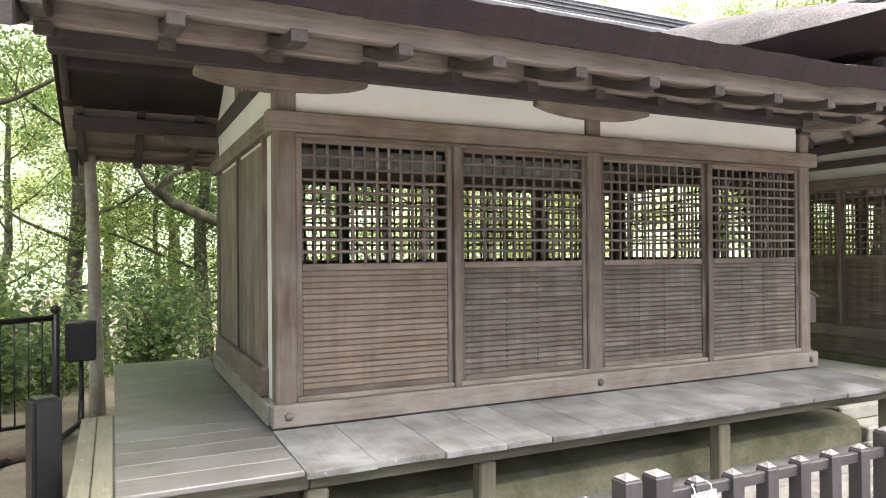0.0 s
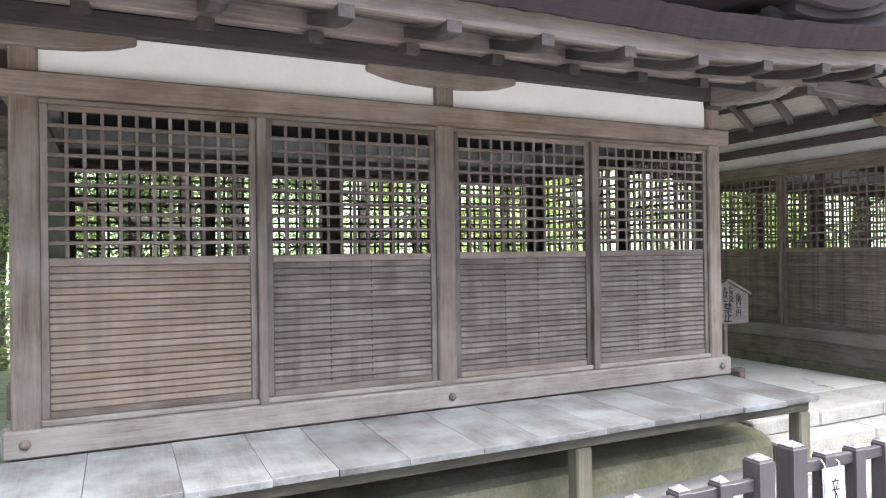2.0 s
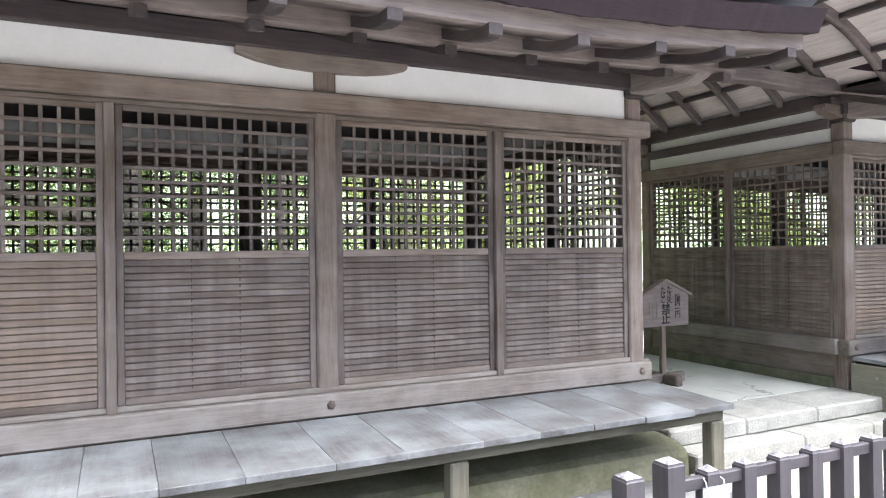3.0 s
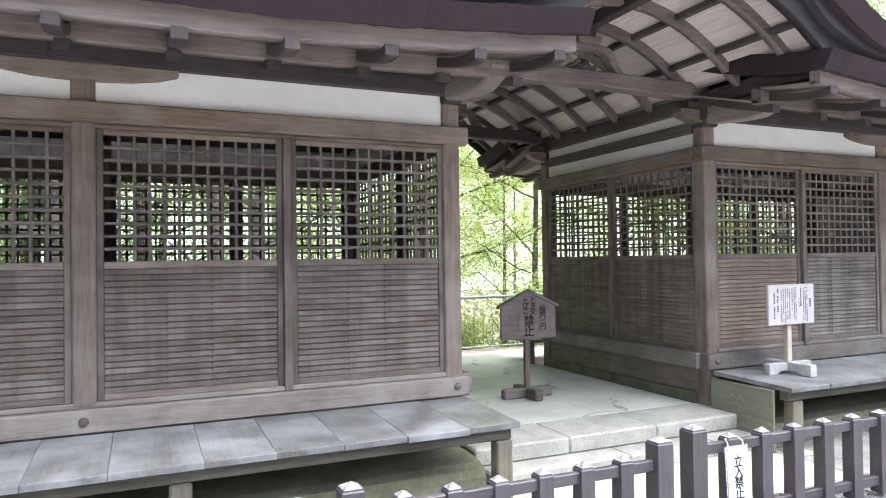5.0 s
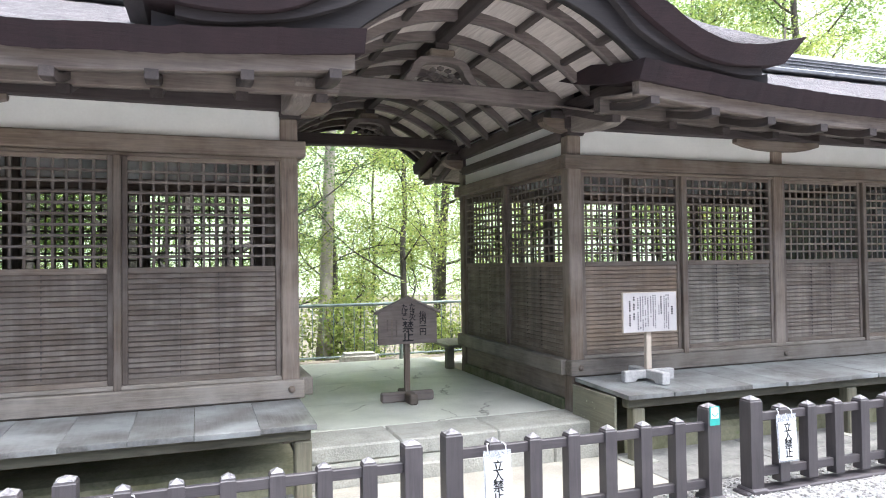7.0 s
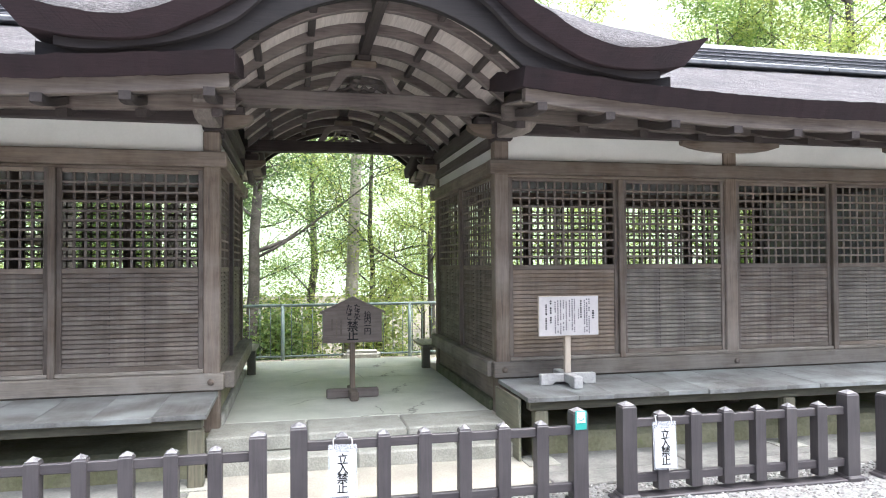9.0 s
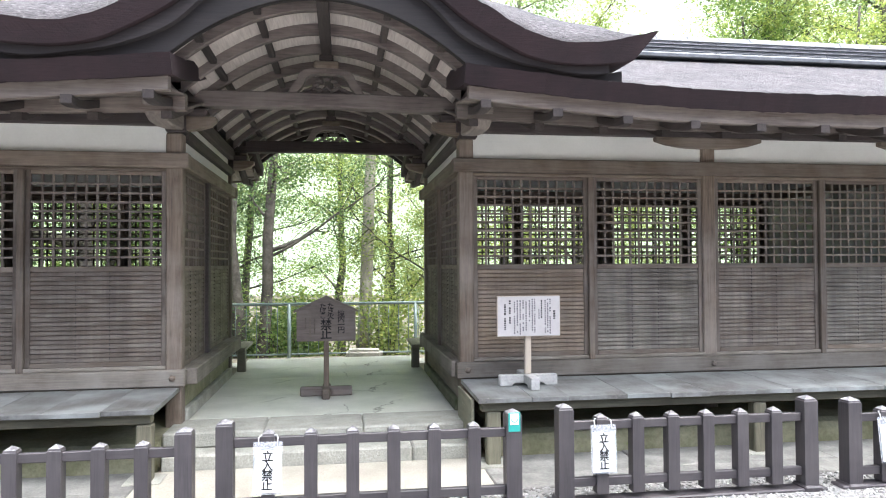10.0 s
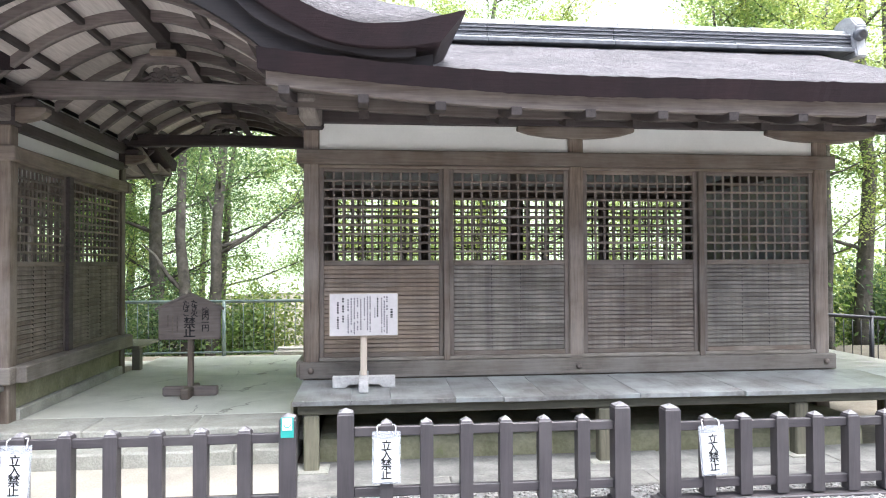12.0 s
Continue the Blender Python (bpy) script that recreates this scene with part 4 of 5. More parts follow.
bar("back_apron", (4.3, 7.42, -0.05), (8.3, 7.75, 0.13), SLABTOP, pas, 0.02)

# paving in front of the halls
rng = random.Random(4)
pave = thing("pavement", (6, 3.0, 0), "uneven pale stone paving under the verandas", "pavement", kind="structure")
for start, end in ((-0.4, 5.12), (7.40, 13.2)):
    for y0, y1 in ((2.64, 2.93), (2.93, 3.365)):
        x = start
        while x < end - 0.05:
            w = rng.uniform(0.75, 1.5)
            w = end - x if end - x - w < 0.4 else w
            bar("paving_stone", (x + 0.0015, y0 + 0.0015, -0.06), (x + w - 0.0015, y1 - 0.0015, rng.uniform(0.0, 0.006)), PAVE, pave, 0.008)
            x += w
bar("sand_bed", (5.125, 2.64, -0.06), (7.395, 3.345, 0.002), SAND, pave, 0.004, "swept pale sand before the steps")


# loose gravel along the fence
def gravel_stones(count, seed):
    """Small rounded stones lying in a strip."""
    g = np.random.default_rng(seed)
    shape = np.array([(1, 0, 0), (-1, 0, 0), (0, 1, 0), (0, -1, 0), (0, 0, 1), (0, 0, -1)], float)
    tris = np.array([(0, 2, 4), (2, 1, 4), (1, 3, 4), (3, 0, 4), (2, 0, 5), (1, 2, 5), (3, 1, 5), (0, 3, 5)])
    c = np.stack([g.uniform(0.2, 13.4, count), g.uniform(1.75, 2.66, count), np.full(count, -0.004)], 1)
    r = g.uniform(0.006, 0.017, (count, 1, 1)) * np.array((1.0, 1.0, 0.65)) * g.uniform(0.7, 1.2, (count, 6, 1))
    a = g.uniform(0, 6.28, count)
    q = shape[None] * r
    x = q[:, :, 0] * np.cos(a)[:, None] - q[:, :, 1] * np.sin(a)[:, None]
    y = q[:, :, 0] * np.sin(a)[:, None] + q[:, :, 1] * np.cos(a)[:, None]
    v = np.stack([x, y, q[:, :, 2]], 2) + c[:, None]
    f = tris[None] + 6 * np.arange(count)[:, None, None]
    me = bpy.data.meshes.new("gravel_stones")
    me.from_pydata(v.reshape(-1, 3).tolist(), [], f.reshape(-1, 3).tolist())
    me.materials.append(PEBBLE)
    me.polygons.foreach_set("use_smooth", [True] * len(me.polygons))
    return tagged(new("gravel_stones", me), "loose pale grey gravel lying along the fence", "gravel", kind="stuff")


gravel_stones(16000, 12)


# ---- fence ----
def picket(h, w, name, parent, x, y, z):
    """A square post with a low pyramid top."""
    key = (name, h, w)
    if key not in boxes:
        bm = bmesh.new()
        r = w / 2
        ring = lambda rr, zz: [bm.verts.new((a * rr, b * rr, zz)) for a, b in ((-1, -1), (1, -1), (1, 1), (-1, 1))]
        rs = [ring(r - 0.003, 0), ring(r, 0.004), ring(r, h - 0.035), ring(r - 0.004, h - 0.030), ring(r - 0.006, h - 0.022)]
        for q, u in zip(rs, rs[1:]):
            for k in range(4):
                bm.faces.new((q[k], q[(k + 1) % 4], u[(k + 1) % 4], u[k]))
        tip = bm.verts.new((0, 0, h))
        for k in range(4):
            bm.faces.new((rs[-1][k], rs[-1][(k + 1) % 4], tip)).material_index = 1
        bm.faces.new(rs[0][::-1])
        boxes[key] = mesh_of(name, bm, [FENCE, CAP])
    ob = new(name, boxes[key])
    ob.matrix_basis = Matrix.Translation((x, y, z))
    return hang(ob, parent)


FY = 2.36
PANELS = ((0.44, 2.01, -0.08), (2.18, 3.82, -0.085), (4.035, 5.575, -0.055), (5.79, 7.42, -0.02), (7.735, 9.314, 0.0), (9.616, 11.2, -0.02), (11.5, 13.1, -0.03))
for x0, x1, dz in PANELS:
    fence = thing("picket_fence", ((x0 + x1) / 2, FY, 0), "low dark-brown painted wooden picket fence panel on gravel", "fence", "fence panels before the halls")
    for x in (x0, x1):
        picket(0.60, 0.092, "end_post", fence, x, FY, dz - 0.02)
        bar("foot_block", (x - 0.062, FY - 0.07, -0.05), (x + 0.062, FY + 0.07, 0.028 + dz * 0.3), FENCE, fence, 0.01)
    for k in range(1, 7):
        picket(0.475, 0.072, "picket", fence, x0 + (x1 - x0) * k / 7, FY, 0.04 + dz)
    if x0 > 7:
        bar("base_plank", (x0 - 0.1, FY - 0.06, -0.05), (x1 + 0.1, FY + 0.06, 0.012), FENCEX, fence, 0.006)
    for z in (0.42, 0.085):
        bar("fence_rail", (x0 + 0.046, FY - 0.018, z + dz), (x1 - 0.046, FY + 0.018, z + dz + 0.052), FENCEX, fence, 0.004)


def keep_out(x, dz, tilt):
    """A paper sign in a clear sleeve hung by a string over a picket."""
    m = pose(x, FY - 0.050, 0.455 + dz, -4, tilt, 0)
    s = thing("keep_out_sign", m, "white paper sign with black brush lettering hung on the fence", "sign", "paper signs on the fence")
    bar("paper", (-0.068, -0.0015, -0.275), (0.068, 0.0015, -0.045), PAPER, s, 0, local=True)
    bar("sleeve", (-0.078, 0.003, -0.285), (0.078, 0.005, 0.0), PLASTIC, s, 0, "clear plastic sleeve", local=True)
    bm = bmesh.new()
    tube(bm, [(-0.05, 0.004, -0.02), (-0.052, 0.01, 0.02), (-0.046, 0.03, 0.03), (0.046, 0.03, 0.032), (0.052, 0.01, 0.02), (0.05, 0.004, -0.02)], 0.003, 6)
    part("string", bm, STRING, s, "white cord", local=True)
    w = words("lettering", "\u7acb\n\u5165\n\u7981\n\u6b62", 0.063, (0, 0, 0), INK, s, line=0.82)
    w.matrix_parent_inverse = Matrix()
    w.matrix_basis = pose(0, -0.0035, -0.158, 90)
    return s


for x, dz, tilt in ((6.025, -0.02, 1.0), (7.96, 0.0, 0.5), (9.845, -0.02, -2.0), (4.255, -0.075, 2.0), (2.414, -0.085, -2.0)):
    keep_out(x, dz, tilt)
tag = thing("teal_sticker", (7.42, FY - 0.0485, 0.51), "teal and white warning sticker on a fence post", "sticker")
bar("sheet", (7.385, FY - 0.0495, 0.435), (7.455, FY - 0.0475, 0.545), TEAL, tag, 0)
bar("white_field", (7.394, FY - 0.0515, 0.475), (7.446, FY - 0.0496, 0.540), PAPER, tag, 0, "white panel with a teal emblem")
bm = bmesh.new()
tube(bm, [(7.42 + 0.018 * math.cos(a), FY - 0.0525, 0.508 + 0.018 * math.sin(a)) for a in np.linspace(math.pi, 2 * math.pi, 9)], 0.003, 5)
part("emblem", bm, TEAL, tag)

# ---- wooden prohibition sign in the passage ----
SX, SY = 6.285, 4.76
sign = thing("wooden_sign", (SX, SY, FLOOR_Z), "old brown gabled wooden notice on a crossed foot in the passage", "sign")
bm = bmesh.new()
prism(bm, [(SX - 0.265, 0.715), (SX + 0.265, 0.715), (SX + 0.265, 0.985), (SX, 1.105), (SX - 0.265, 0.985)], "y", SY - 0.012, SY + 0.012)
bmesh.ops.bevel(bm, geom=bm.edges[:], offset=0.004, segments=1, affect="EDGES")
part("board", bm, SIGNW, sign)
for s in (-1, 1):
    bm = bmesh.new()
    prism(bm, [(SX + s * 0.29, 0.975), (SX + s * 0.29, 0.995), (SX - s * 0.004, 1.132), (SX - s * 0.004, 1.107)], "y", SY - 0.03, SY + 0.03)
    part("cap_board", bm, SIGNW, sign, "sloping cap board")
bar("post", (SX - 0.024, SY + 0.013, FLOOR_Z + 0.02), (SX + 0.024, SY + 0.055, 1.0), WZ, sign, 0.005)
bar("foot", (SX - 0.235, SY, FLOOR_Z), (SX + 0.235, SY + 0.07, FLOOR_Z + 0.085), SIGNW, sign, 0.012)
bar("foot", (SX - 0.038, SY - 0.17, FLOOR_Z), (SX + 0.038, SY - 0.002, FLOOR_Z + 0.09), WY, sign, 0.012)
bar("foot", (SX - 0.038, SY + 0.072, FLOOR_Z), (SX + 0.038, SY + 0.22, FLOOR_Z + 0.085), WY, sign, 0.012)
words("lettering", "\u5883\n\u5185\n\u4e00\n\u5186", 0.068, (SX + 0.135, SY - 0.0135, 0.885), INK, sign, "black brushed writing", line=0.72)
words("lettering", "\u305f\n\u304d\n\u706b", 0.064, (SX + 0.04, SY - 0.0135, 0.985), INK, sign, line=0.72)
words("lettering", "\u305f\n\u3070\n\u3053", 0.060, (SX - 0.03, SY - 0.0135, 0.985), INK, sign, line=0.72)
words("lettering", "\u7981\n\u6b62", 0.105, (SX + 0.0, SY - 0.0135, 0.815), INK, sign, line=0.78)
for k, h in enumerate((0.10, 0.17, 0.15)):
    bar("faded_line", (SX - 0.19 + 0.04 * k, SY - 0.0135, 0.93 - h), (SX - 0.178 + 0.04 * k, SY - 0.0119, 0.93), WX, sign, 0)

# ---- notice board on the veranda ----
NX, NY, NZ = 7.825, 3.46, 0.487
board = thing("notice_board", (NX, NY, NZ), "pale printed notice board on a white-washed wooden foot on the veranda", "notice")
bar("panel", (NX - 0.245, NY - 0.009, 0.862), (NX + 0.245, NY + 0.009, 1.167), PALE, board, 0.003)
bar("notice_sheet", (NX - 0.240, NY - 0.012, 0.866), (NX + 0.240, NY - 0.0095, 1.163), NOTICE, board, 0, "greyish printed sheet")
rng = random.Random(11)
cols = [(0.198, 0.10, 0.06, 0.016), (0.165, 0.01, 0.255, 0.010), (0.146, 0.01, 0.245, 0.010), (0.127, 0.02, 0.24, 0.010), (0.098, 0.02, 0.14, 0.011), (0.078, 0.09, 0.06, 0.008), (0.045, 0.01, 0.25, 0.010), (0.026, 0.01, 0.24, 0.010), (0.004, 0.02, 0.15, 0.010),
        (-0.022, 0.03, 0.22, 0.010), (-0.045, 0.02, 0.235, 0.010), (-0.068, 0.02, 0.25, 0.010), (-0.090, 0.02, 0.25, 0.010), (-0.112, 0.03, 0.23, 0.010), (-0.148, 0.02, 0.17, 0.013), (-0.185, 0.05, 0.19, 0.013)]
for u, top_gap, length, w in cols:
    z, end = 1.155 - top_gap, 1.155 - top_gap - length
    while z > end and z > 0.88:
        h = rng.uniform(0.008, 0.016)
        if rng.random() > 0.1:
            bar("text_mark", (NX + u - w / 2, NY - 0.0135, z - h), (NX + u + w / 2, NY - 0.0121, z), INK if w > 0.0105 else GREYINK, board, 0)
        z -= h + 0.005
bar("post", (NX - 0.026, NY + 0.010, NZ + 0.09), (NX + 0.022, NY + 0.045, 1.05), PALE, board, 0.004)
bm = bmesh.new()
prism(bm, [(NX - 0.225, NZ), (NX - 0.13, NZ), (NX - 0.11, NZ + 0.022), (NX + 0.11, NZ + 0.022), (NX + 0.13, NZ), (NX + 0.225, NZ), (NX + 0.225, NZ + 0.085), (NX - 0.225, NZ + 0.085)], "y", NY + 0.005, NY + 0.06)
bmesh.ops.bevel(bm, geom=bm.edges[:], offset=0.006, segments=1, affect="EDGES")
part("foot", bm, PAPERWOOD, board, "white-washed crossed foot")
bm = bmesh.new()
prism(bm, [(NY - 0.19, NZ), (NY - 0.10, NZ), (NY - 0.08, NZ + 0.022), (NY + 0.15, NZ + 0.022), (NY + 0.17, NZ), (NY + 0.24, NZ), (NY + 0.24, NZ + 0.09), (NY - 0.19, NZ + 0.09)], "x", NX - 0.036, NX + 0.032)
bmesh.ops.bevel(bm, geom=bm.edges[:], offset=0.006, segments=1, affect="EDGES")
part("foot", bm, PAPERWOOD, board)


# ---- railings ----
def railing(name, pts, z0, h, material, label, spacing, bars, finial, group):
    """A metal railing along a straight line on plan from pts[0] to pts[1]."""
    a, b = Vector((*pts[0], z0[0])), Vector((*pts[1], z0[1]))
    r = thing(name, a, label, "railing", group)
    ln = (b - a).length
    up = Vector((0, 0, 1))
    tubed("top_rail", [a + up * h, b + up * h], 0.024, material, r)
    tubed("lower_rail", [a + up * 0.14, b + up * 0.14], 0.016, material, r)
    n = max(1, round(ln / spacing))
    for k in range(n + 1):
        p = a + (b - a) * k / n
        tubed("post", [p - up * 0.25, p + up * (h + (0.03 if finial else 0))], 0.03, material, r, n=10)
        if finial:
            bm = bmesh.new()
            bmesh.ops.create_uvsphere(bm, u_segments=12, v_segments=8, radius=0.038, matrix=Matrix.Translation(p + up * (h + 0.065)))
            part("finial", bm, material, r)
    n = round(ln / bars)
    for k in range(1, n):
        p = a + (b - a) * k / n
        tubed("bar", [p + up * 0.14, p + up * h], 0.0065, material, r, n=5)
    return r


railing("metal_railing", ((1.6, 9.5), (15.6, 9.5)), (-0.14, -0.14), 0.93, GREENM, "grey-green steel pipe railing behind the passage", 2.0, 0.16, False, "railings")
railing("black_railing", ((13.2, 6.6), (18.5, 8.3)), (-0.12, -0.55), 0.86, BLACK, "black metal railing with ball finials beside the hall", 1.3, 0.17, True, "railings")
railing("black_railing", ((-0.42, 6.3), (-3.3, 6.0)), (0.0, -0.12), 0.97, BLACK, "black metal railing with ball finials beside the veranda", 0.29 * 3.3, 0.095, True, "railings")

box = thing("black_box", (-0.25, 6.55, 0), "black metal equipment box on a thin pole by the veranda", "box")
bar("case", (-0.365, 6.45, 0.585), (-0.135, 6.62, 0.915), BLACK, box, 0.012)
tubed("pole", [(-0.25, 6.53, -0.05), (-0.25, 6.53, 0.6)], 0.02, BLACK, box)
tubed("conduit", [(-0.25, 6.50, 0.25), (-0.25, 6.45, 0.08), (-0.40, 6.2, 0.01), (-0.75, 5.7, 0.0), (-1.2, 5.2, 0.0)], 0.025, BLACK, box, "curved black conduit")
bol = thing("bollard", (-0.29, 3.62, 0), "dark square bollard beside the veranda corner", "bollard")
bm = bmesh.new()
bmesh.ops.create_cube(bm, size=1, matrix=Matrix.Translation((-0.29, 3.62, 0.39)) @ Matrix.Rotation(radians(20), 4, "Z") @ Matrix.Diagonal((0.125, 0.125, 0.86, 1)))
bmesh.ops.bevel(bm, geom=bm.edges[:], offset=0.016, segments=2, affect="EDGES")
part("body", bm, BLACK, bol)
kerb = thing("timber_edging", (-0.9, 5.2, 0), "weathered round timber edging on the earth", "edging")
tubed("log", [(-3.2, 4.6, -0.02), (-0.55, 5.9, 0.02)], 0.06, WX, kerb, n=10)
edge = thing("veranda_edging", (-0.09, 3.9, 0), "pale lichen-covered planks edging the side veranda", "edging")
for x0, x1 in ((-0.178, -0.094), (-0.090, -0.006)):
    bar("plank", (x0, 3.09, 0.452), (x1, 4.66, 0.486), LICHENW, edge, 0.006)
for y in (3.2, 4.5):
    bar("leg", (-0.13, y - 0.04, -0.05), (-0.05, y + 0.04, 0.450), WZ, edge, 0.008)
rock = thing("stone_block", (6.62, 8.7, 0), "pale rough stone block behind the passage", "stone")
bm = bmesh.new()
bmesh.ops.create_cube(bm, size=1, matrix=Matrix.Translation((6.75, 8.75, 0.0)) @ Matrix.Diagonal((0.55, 0.3, 0.3, 1)))
bmesh.ops.bevel(bm, geom=bm.edges[:], offset=0.05, segments=3, affect="EDGES")
for v in bm.verts:
    v.co += Vector([0.02 * noise.noise(v.co * 6 + Vector((k * 9, 0, 0))) for k in range(3)])
part("body", bm, STONE, rock)


# ---- trees ----
def leaf_mesh(name, centres, size, rng, material, droop=0.3):
    """Small folded leaves, two triangles each, at the places given."""
    n = len(centres)
    d = rng.normal(size=(n, 3))
    d[:, 2] = d[:, 2] * 0.5 - droop
    d /= np.linalg.norm(d, axis=1)[:, None]
    q = rng.normal(size=(n, 3)) * 0.6 + np.array((0, 0, 1.0))
    s = np.cross(d, q)
    s /= np.linalg.norm(s, axis=1)[:, None] + 1e-9
    ln = size * rng.uniform(0.6, 1.3, n)[:, None]
    v = np.empty((n, 4, 3))
    v[:, 0] = centres - d * ln * 0.5
    v[:, 1] = centres + s * ln * 0.27
    v[:, 2] = centres + d * ln * 0.5
    v[:, 3] = centres - s * ln * 0.27
    me = bpy.data.meshes.new(name)
    me.from_pydata(v.reshape(-1, 3).tolist(), [], np.arange(n * 4).reshape(n, 4).tolist())
    me.materials.append(material)
    return me


def limb_path(a, d, length, rng, bend=0.35, n=6):
    pts, d = [Vector(a)], Vector(d).normalized()
    for k in range(n):
        d = (d + Vector(rng.normal(size=3)) * bend * 0.4 + Vector((0, 0, 0.05))).normalized()
        pts.append(pts[-1] + d * length / n)
    return pts


def tree(name, label, seed, height, girth, leaves, leaf, bark, leaf_m, low=0.3, spread=0.42, lean=(0, 0), limbs=11, group="trees behind the halls"):
    """A tree at the origin: tapered trunk, limbs and a crown of leaves in clumps."""
    rng = np.random.default_rng(seed)
    t = thing(name, Matrix(), label, "tree", group)
    n = 10
    path = [Vector((lean[0] * k / n * height + 0.05 * girth * 6 * rng.normal() * (k > 0), lean[1] * k / n * height + 0.3 * girth * rng.normal() * (k > 0), height * k / n - 0.4)) for k in range(n + 1)]
    bm = bmesh.new()
    tube(bm, path, [girth * (1.25 if k == 0 else 1.0) * (1 - 0.8 * k / n) + 0.01 for k in range(n + 1)], 10)
    part("trunk", bm, bark, t, local=True)
    bm = bmesh.new()
    centres = []
    for k in range(limbs):
        f = low + (0.97 - low) * (k + rng.uniform(0, 0.8)) / limbs
        i = min(n - 1, int(f * n))
        a = path[i].lerp(path[i + 1], f * n - i)
        ang = k * 2.4 + rng.uniform(-0.5, 0.5)
        ln = height * spread * (1.15 - 0.75 * max(0, f - low) / (1 - low)) * rng.uniform(0.7, 1.1)
        limb = limb_path(a, (math.cos(ang), math.sin(ang), rng.uniform(0.05, 0.6)), ln, rng)
        r = girth * 0.26 * (1 - 0.6 * f)
        tube(bm, limb, [r * (1 - 0.85 * j / 6) + 0.006 for j in range(7)], 6)
        for j in range(2, 7):
            for _ in range(2):
                tw = limb_path(limb[j], rng.normal(size=3) + np.array((math.cos(ang), math.sin(ang), 0.0)), ln * rng.uniform(0.18, 0.38), rng, 0.6, 4)
                tube(bm, tw, [0.012, 0.010, 0.008, 0.006, 0.004], 4)
                centres += tw[1:]
    part("limb_work", bm, bark, t, local=True)
    c = np.array([tuple(p) for p in centres])
    pick = rng.integers(0, len(c), leaves)
    pts = c[pick] + rng.normal(size=(leaves, 3)) * np.array((0.26, 0.26, 0.13)) * (height / 8)
    hang(new("crown", leaf_mesh("crown", pts, leaf, rng, leaf_m)), t, local=True)
    return t


def shrub(label, seed, r, h, leaves, leaf, leaf_m):
    rng = np.random.default_rng(seed)
    t = thing("shrub", Matrix(), label, "shrub", "undergrowth behind the railing")
    bm = bmesh.new()
    tips = []
    for k in range(14):
        ang = rng.uniform(0, 6.28)
        p = limb_path((0, 0, -0.2), (math.cos(ang) * r * 0.6, math.sin(ang) * r * 0.6, h), h * rng.uniform(0.7, 1.2), rng, 0.5, 5)
        tube(bm, p, [0.018, 0.015, 0.012, 0.009, 0.006, 0.003], 5)
        tips += p[1:]
    part("stem_work", bm, TRUNK, t, local=True)
    c = np.array([tuple(p) for p in tips])
    pts = c[rng.integers(0, len(c), leaves)] + rng.normal(size=(leaves, 3)) * np.array((r * 0.3, r * 0.3, h * 0.13))
    hang(new("foliage", leaf_mesh("foliage", pts, leaf, rng, leaf_m)), t, local=True)
    return t


def put(ob, x, y, rz=0.0, s=1.0, z=None):
    ob.scale = (s, s, s)
    ob.matrix_basis = pose(x, y, lie(x, y) - 0.05 if z is None else z, 0, 0, rz) @ Matrix.Diagonal((s, s, s, 1))
    return ob


L1 = "leafy broadleaf tree with bright sunlit green foliage"
L2 = "dense evergreen tree with dark glossy leaves"
L3 = "slender young tree with yellow-green leaves"
kinds = [tree("broadleaf_tree", L1, 3, 9.0, 0.15, 24000, 0.075, TRUNK, LEAF_A, 0.22, 0.36),
         tree("evergreen_tree", L2, 8, 10.0, 0.17, 26000, 0.075, TRUNK, LEAF_B, 0.25, 0.34),
         tree("young_tree", L3, 15, 7.5, 0.07, 16000, 0.068, TRUNK, LEAF_C, 0.18, 0.34),
         tree("broadleaf_tree", L1, 21, 11.0, 0.16, 22000, 0.078, TRUNK, LEAF_A, 0.3, 0.34, (0.08, 0.02))]
kinds.append(tree("open_tree", "tall open tree with thin pale foliage against the sky", 77, 11.0, 0.10, 7000, 0.08, TRUNK, LEAF_C, 0.4, 0.3))
put(kinds[0], 1.6, 14.0, 20)
put(kinds[1], 3.4, 13.6, 100)
put(kinds[2], 8.6, 12.6, 40)
put(kinds[3], 10.4, 16.0, 10)
put(kinds[4], 18.4, 14.6, 70)
spots = random.Random(6)
# Evergreens at (-3.6, 3.8) and (-3.0, 6.9) stand unseen, added to shade the ground.
SPOTS = [(-2.4, 10.6, 1), (-0.6, 14.5, 1), (-4.6, 13.8, 1), (-6.2, 9.0, 1), (0.9, 17.6, 2), (7.6, 15.2, 2), (3.6, 18.0, 3), (11.8, 13.6, 2), (15.0, 12.0, 2), (17.0, 15.4, 4), (20.6, 14.2, 4), (13.6, 18.4, 2), (6.4, 21.0, 0), (9.8, 20.0, 2), (15.9, 9.8, 2), (17.4, 10.9, 0), (-3.6, 3.8, 1), (-3.0, 6.9, 1), (2.6, 16.2, 1), (1.4, 20.0, 0), (-0.2, 22.6, 1), (-2.2, 18.6, 0), (16.4, 13.2, 0)]
for k in range(7):
    SPOTS.append((-16 + 6.0 * k + spots.uniform(-0.8, 0.8), 26.0 + spots.uniform(-1.5, 5.0), spots.choice((0, 4, 2, 4, 1))))
for x, y, k in SPOTS:
    ob = copy_thing(kinds[k], Matrix())
    put(ob, x, y, spots.uniform(0, 360), spots.uniform(0.85, 1.2) * (1.25 if y > 24 else 1.0))
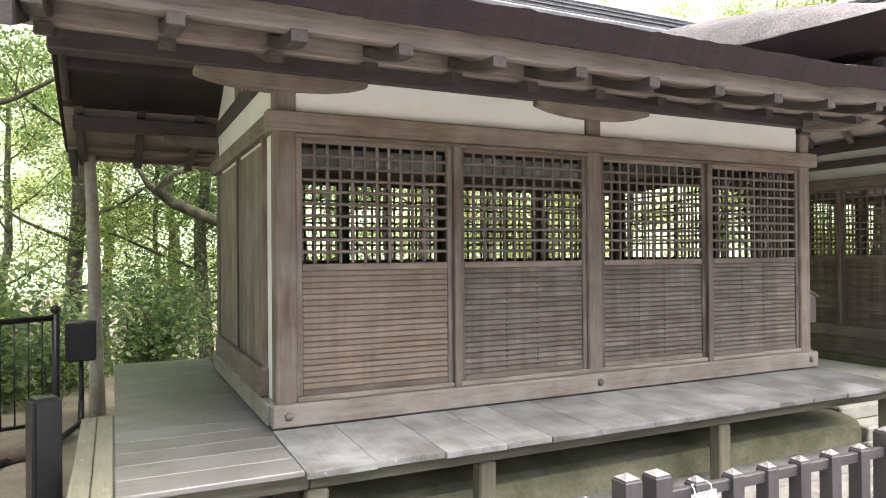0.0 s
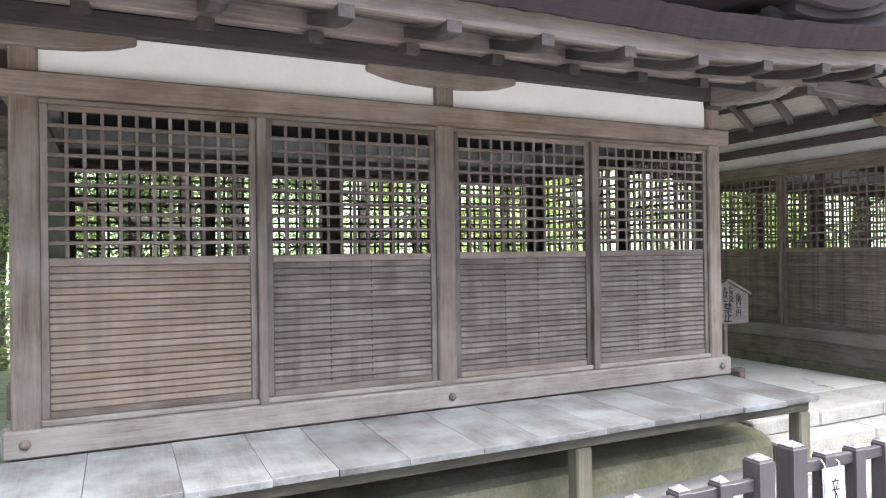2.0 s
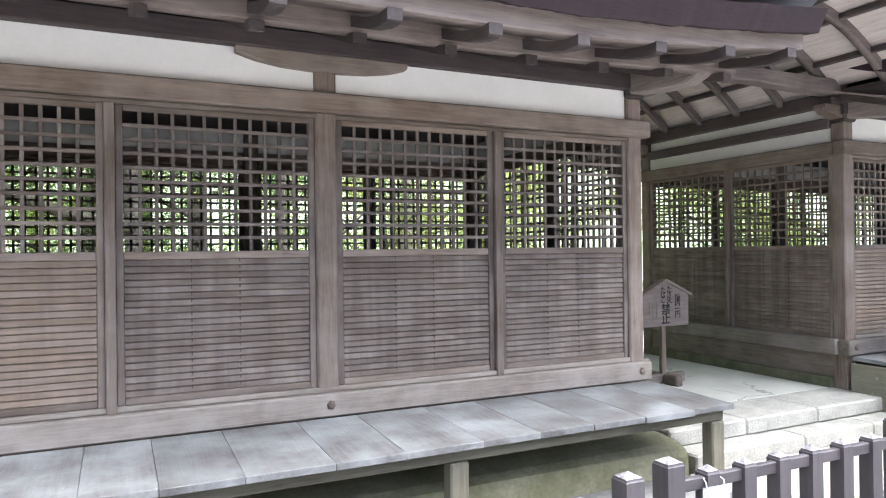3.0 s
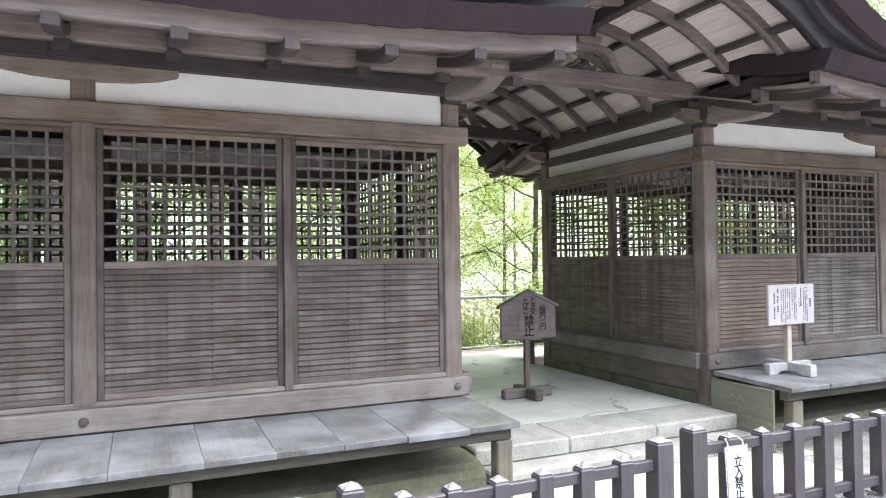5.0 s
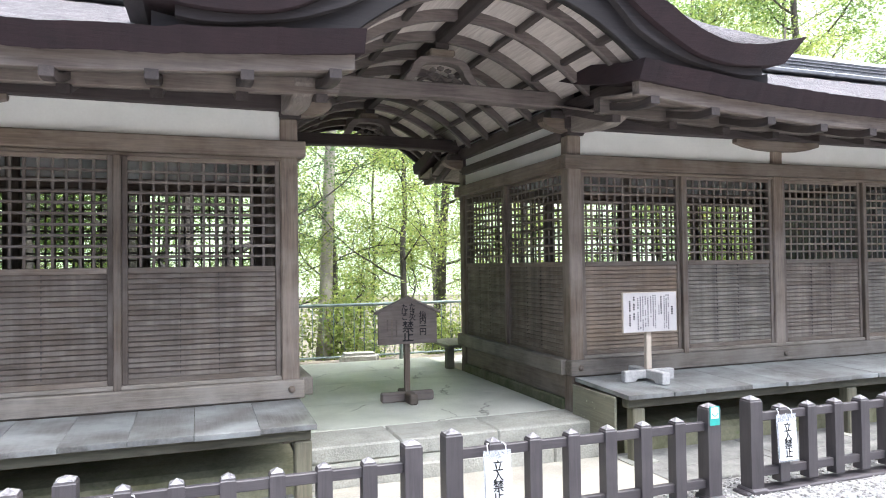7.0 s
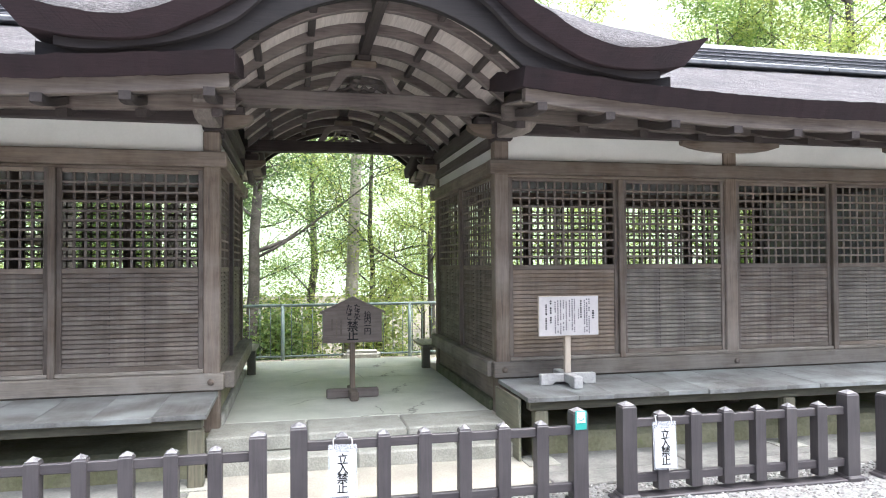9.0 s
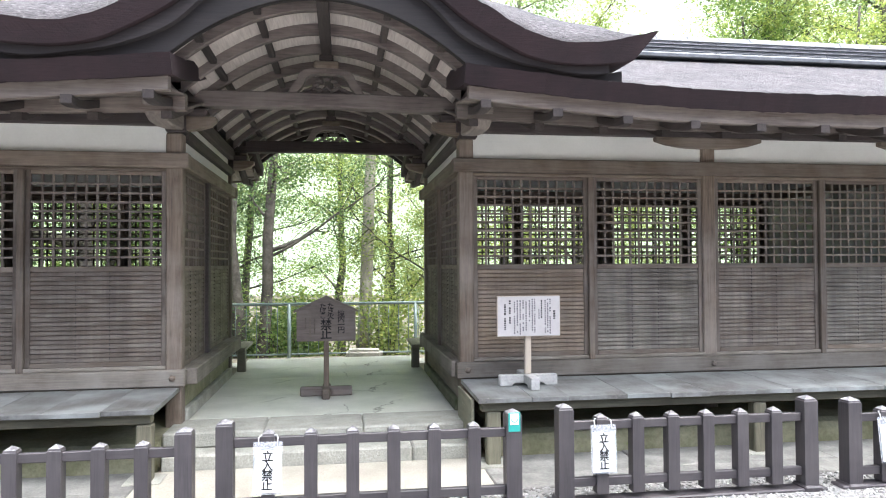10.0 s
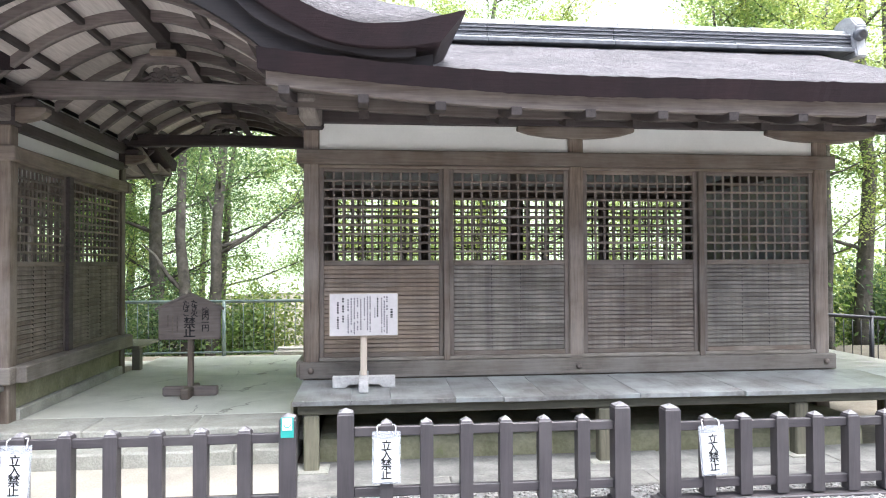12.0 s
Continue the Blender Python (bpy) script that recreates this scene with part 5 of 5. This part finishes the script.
bushes = [shrub("low green shrub with small bright leaves on the slope", 2, 0.9, 1.3, 5000, 0.085, LEAF_A), shrub("yellow-green shrub with thin stems on the slope", 5, 1.0, 1.7, 4500, 0.09, LEAF_C), shrub("dark evergreen shrub on the slope", 9, 1.0, 1.5, 5000, 0.085, LEAF_B)]
put(bushes[0], 5.4, 11.8)
put(bushes[1], 7.4, 12.2)
put(bushes[2], 4.0, 11.8)
for x, y, k in ((-1.4, 8.3, 2), (-2.6, 9.2, 2), (-0.7, 9.6, 2), (-3.9, 8.2, 2), (0.5, 10.8, 2), (-1.9, 11.2, 0), (15.4, 11.0, 0), (16.7, 12.4, 1), (14.7, 12.6, 0), (18.0, 11.4, 2), (16.0, 14.0, 0), (19.2, 13.2, 1)):
    put(copy_thing(bushes[k], Matrix()), x, y, spots.uniform(0, 360), spots.uniform(0.8, 1.15) * (1.5 if x > 10 else 1.0))
for k in range(22):
    x = -8 + 26 * k / 21 + spots.uniform(-0.3, 0.3)
    y = 12.0 + spots.uniform(0.2, 5.5) if x > -1 else spots.uniform(8.6, 13)
    put(copy_thing(bushes[spots.choice((0, 0, 1, 2))], Matrix()), x, y, spots.uniform(0, 360), spots.uniform(0.6, 1.1))

# trees that stand out singly
slim = tree("slender_tree", "tall pale smooth-barked tree trunk behind the passage", 31, 13.0, 0.135, 6000, 0.13, PALETRUNK, LEAF_C, 0.5, 0.26, (0.035, 0), 9)
put(slim, 6.80, 12.2, 0, 1.0)
twin = tree("twin_trunk_tree", "dark double-trunked evergreen with a long crooked limb", 44, 9.0, 0.11, 24000, 0.062, TRUNK, LEAF_B, 0.25, 0.36, (0.05, 0), 11)
put(twin, 4.95, 11.4)
tubed("second_trunk", [(-0.35, 0, -0.4), (-0.42, 0.05, 1.0), (-0.55, 0.1, 2.2), (-0.5, 0.1, 4.0), (-0.7, 0.2, 6.5)], [0.13, 0.11, 0.09, 0.07, 0.03], TRUNK, twin, n=10, local=True)
tubed("crooked_limb", [(-0.42, 0, 1.2), (-0.75, 0.1, 1.5), (-1.0, 0.1, 1.9), (-1.25, 0.2, 2.1)], [0.05, 0.042, 0.03, 0.012], TRUNK, twin, n=8, local=True)
tubed("crooked_limb", [(0.08, 0, 2.0), (0.40, 0.1, 2.12), (0.70, 0.1, 2.25), (1.0, 0.2, 2.5)], [0.045, 0.04, 0.03, 0.012], TRUNK, twin, n=8, local=True)
pole = tree("leaning_tree", "leaning pale tan tree trunk beside the veranda", 52, 8.0, 0.058, 4000, 0.11, PALETRUNK, LEAF_A, 0.55, 0.3, (-0.022, 0.0), 8)
put(pole, -0.13, 7.25)
mossy = tree("mossy_tree", "old tree with thick mossy crooked limbs beyond the veranda", 63, 8.0, 0.13, 16000, 0.08, TRUNK, LEAF_A, 0.3, 0.36, (-0.03, 0), 10)
put(mossy, 2.2, 10.6)
tubed("mossy_limb", [(0, -0.05, 2.0), (-0.6, -0.1, 2.1), (-1.05, -0.2, 2.25), (-1.45, -0.2, 2.42), (-1.62, -0.25, 2.62), (-1.45, -0.3, 2.82), (-1.15, -0.3, 2.92)], [0.11, 0.095, 0.085, 0.08, 0.065, 0.05, 0.03], MOSSBARK, mossy, "thick mossy limb", n=10, local=True)
tubed("mossy_limb", [(-1.45, -0.2, 2.42), (-1.75, -0.2, 2.65), (-1.95, -0.25, 2.98)], [0.07, 0.05, 0.02], MOSSBARK, mossy, n=10, local=True)
tubed("mossy_limb", [(-1.15, -0.3, 2.92), (-0.8, -0.3, 2.9), (-0.5, -0.35, 3.15)], [0.035, 0.03, 0.012], MOSSBARK, mossy, n=8, local=True)
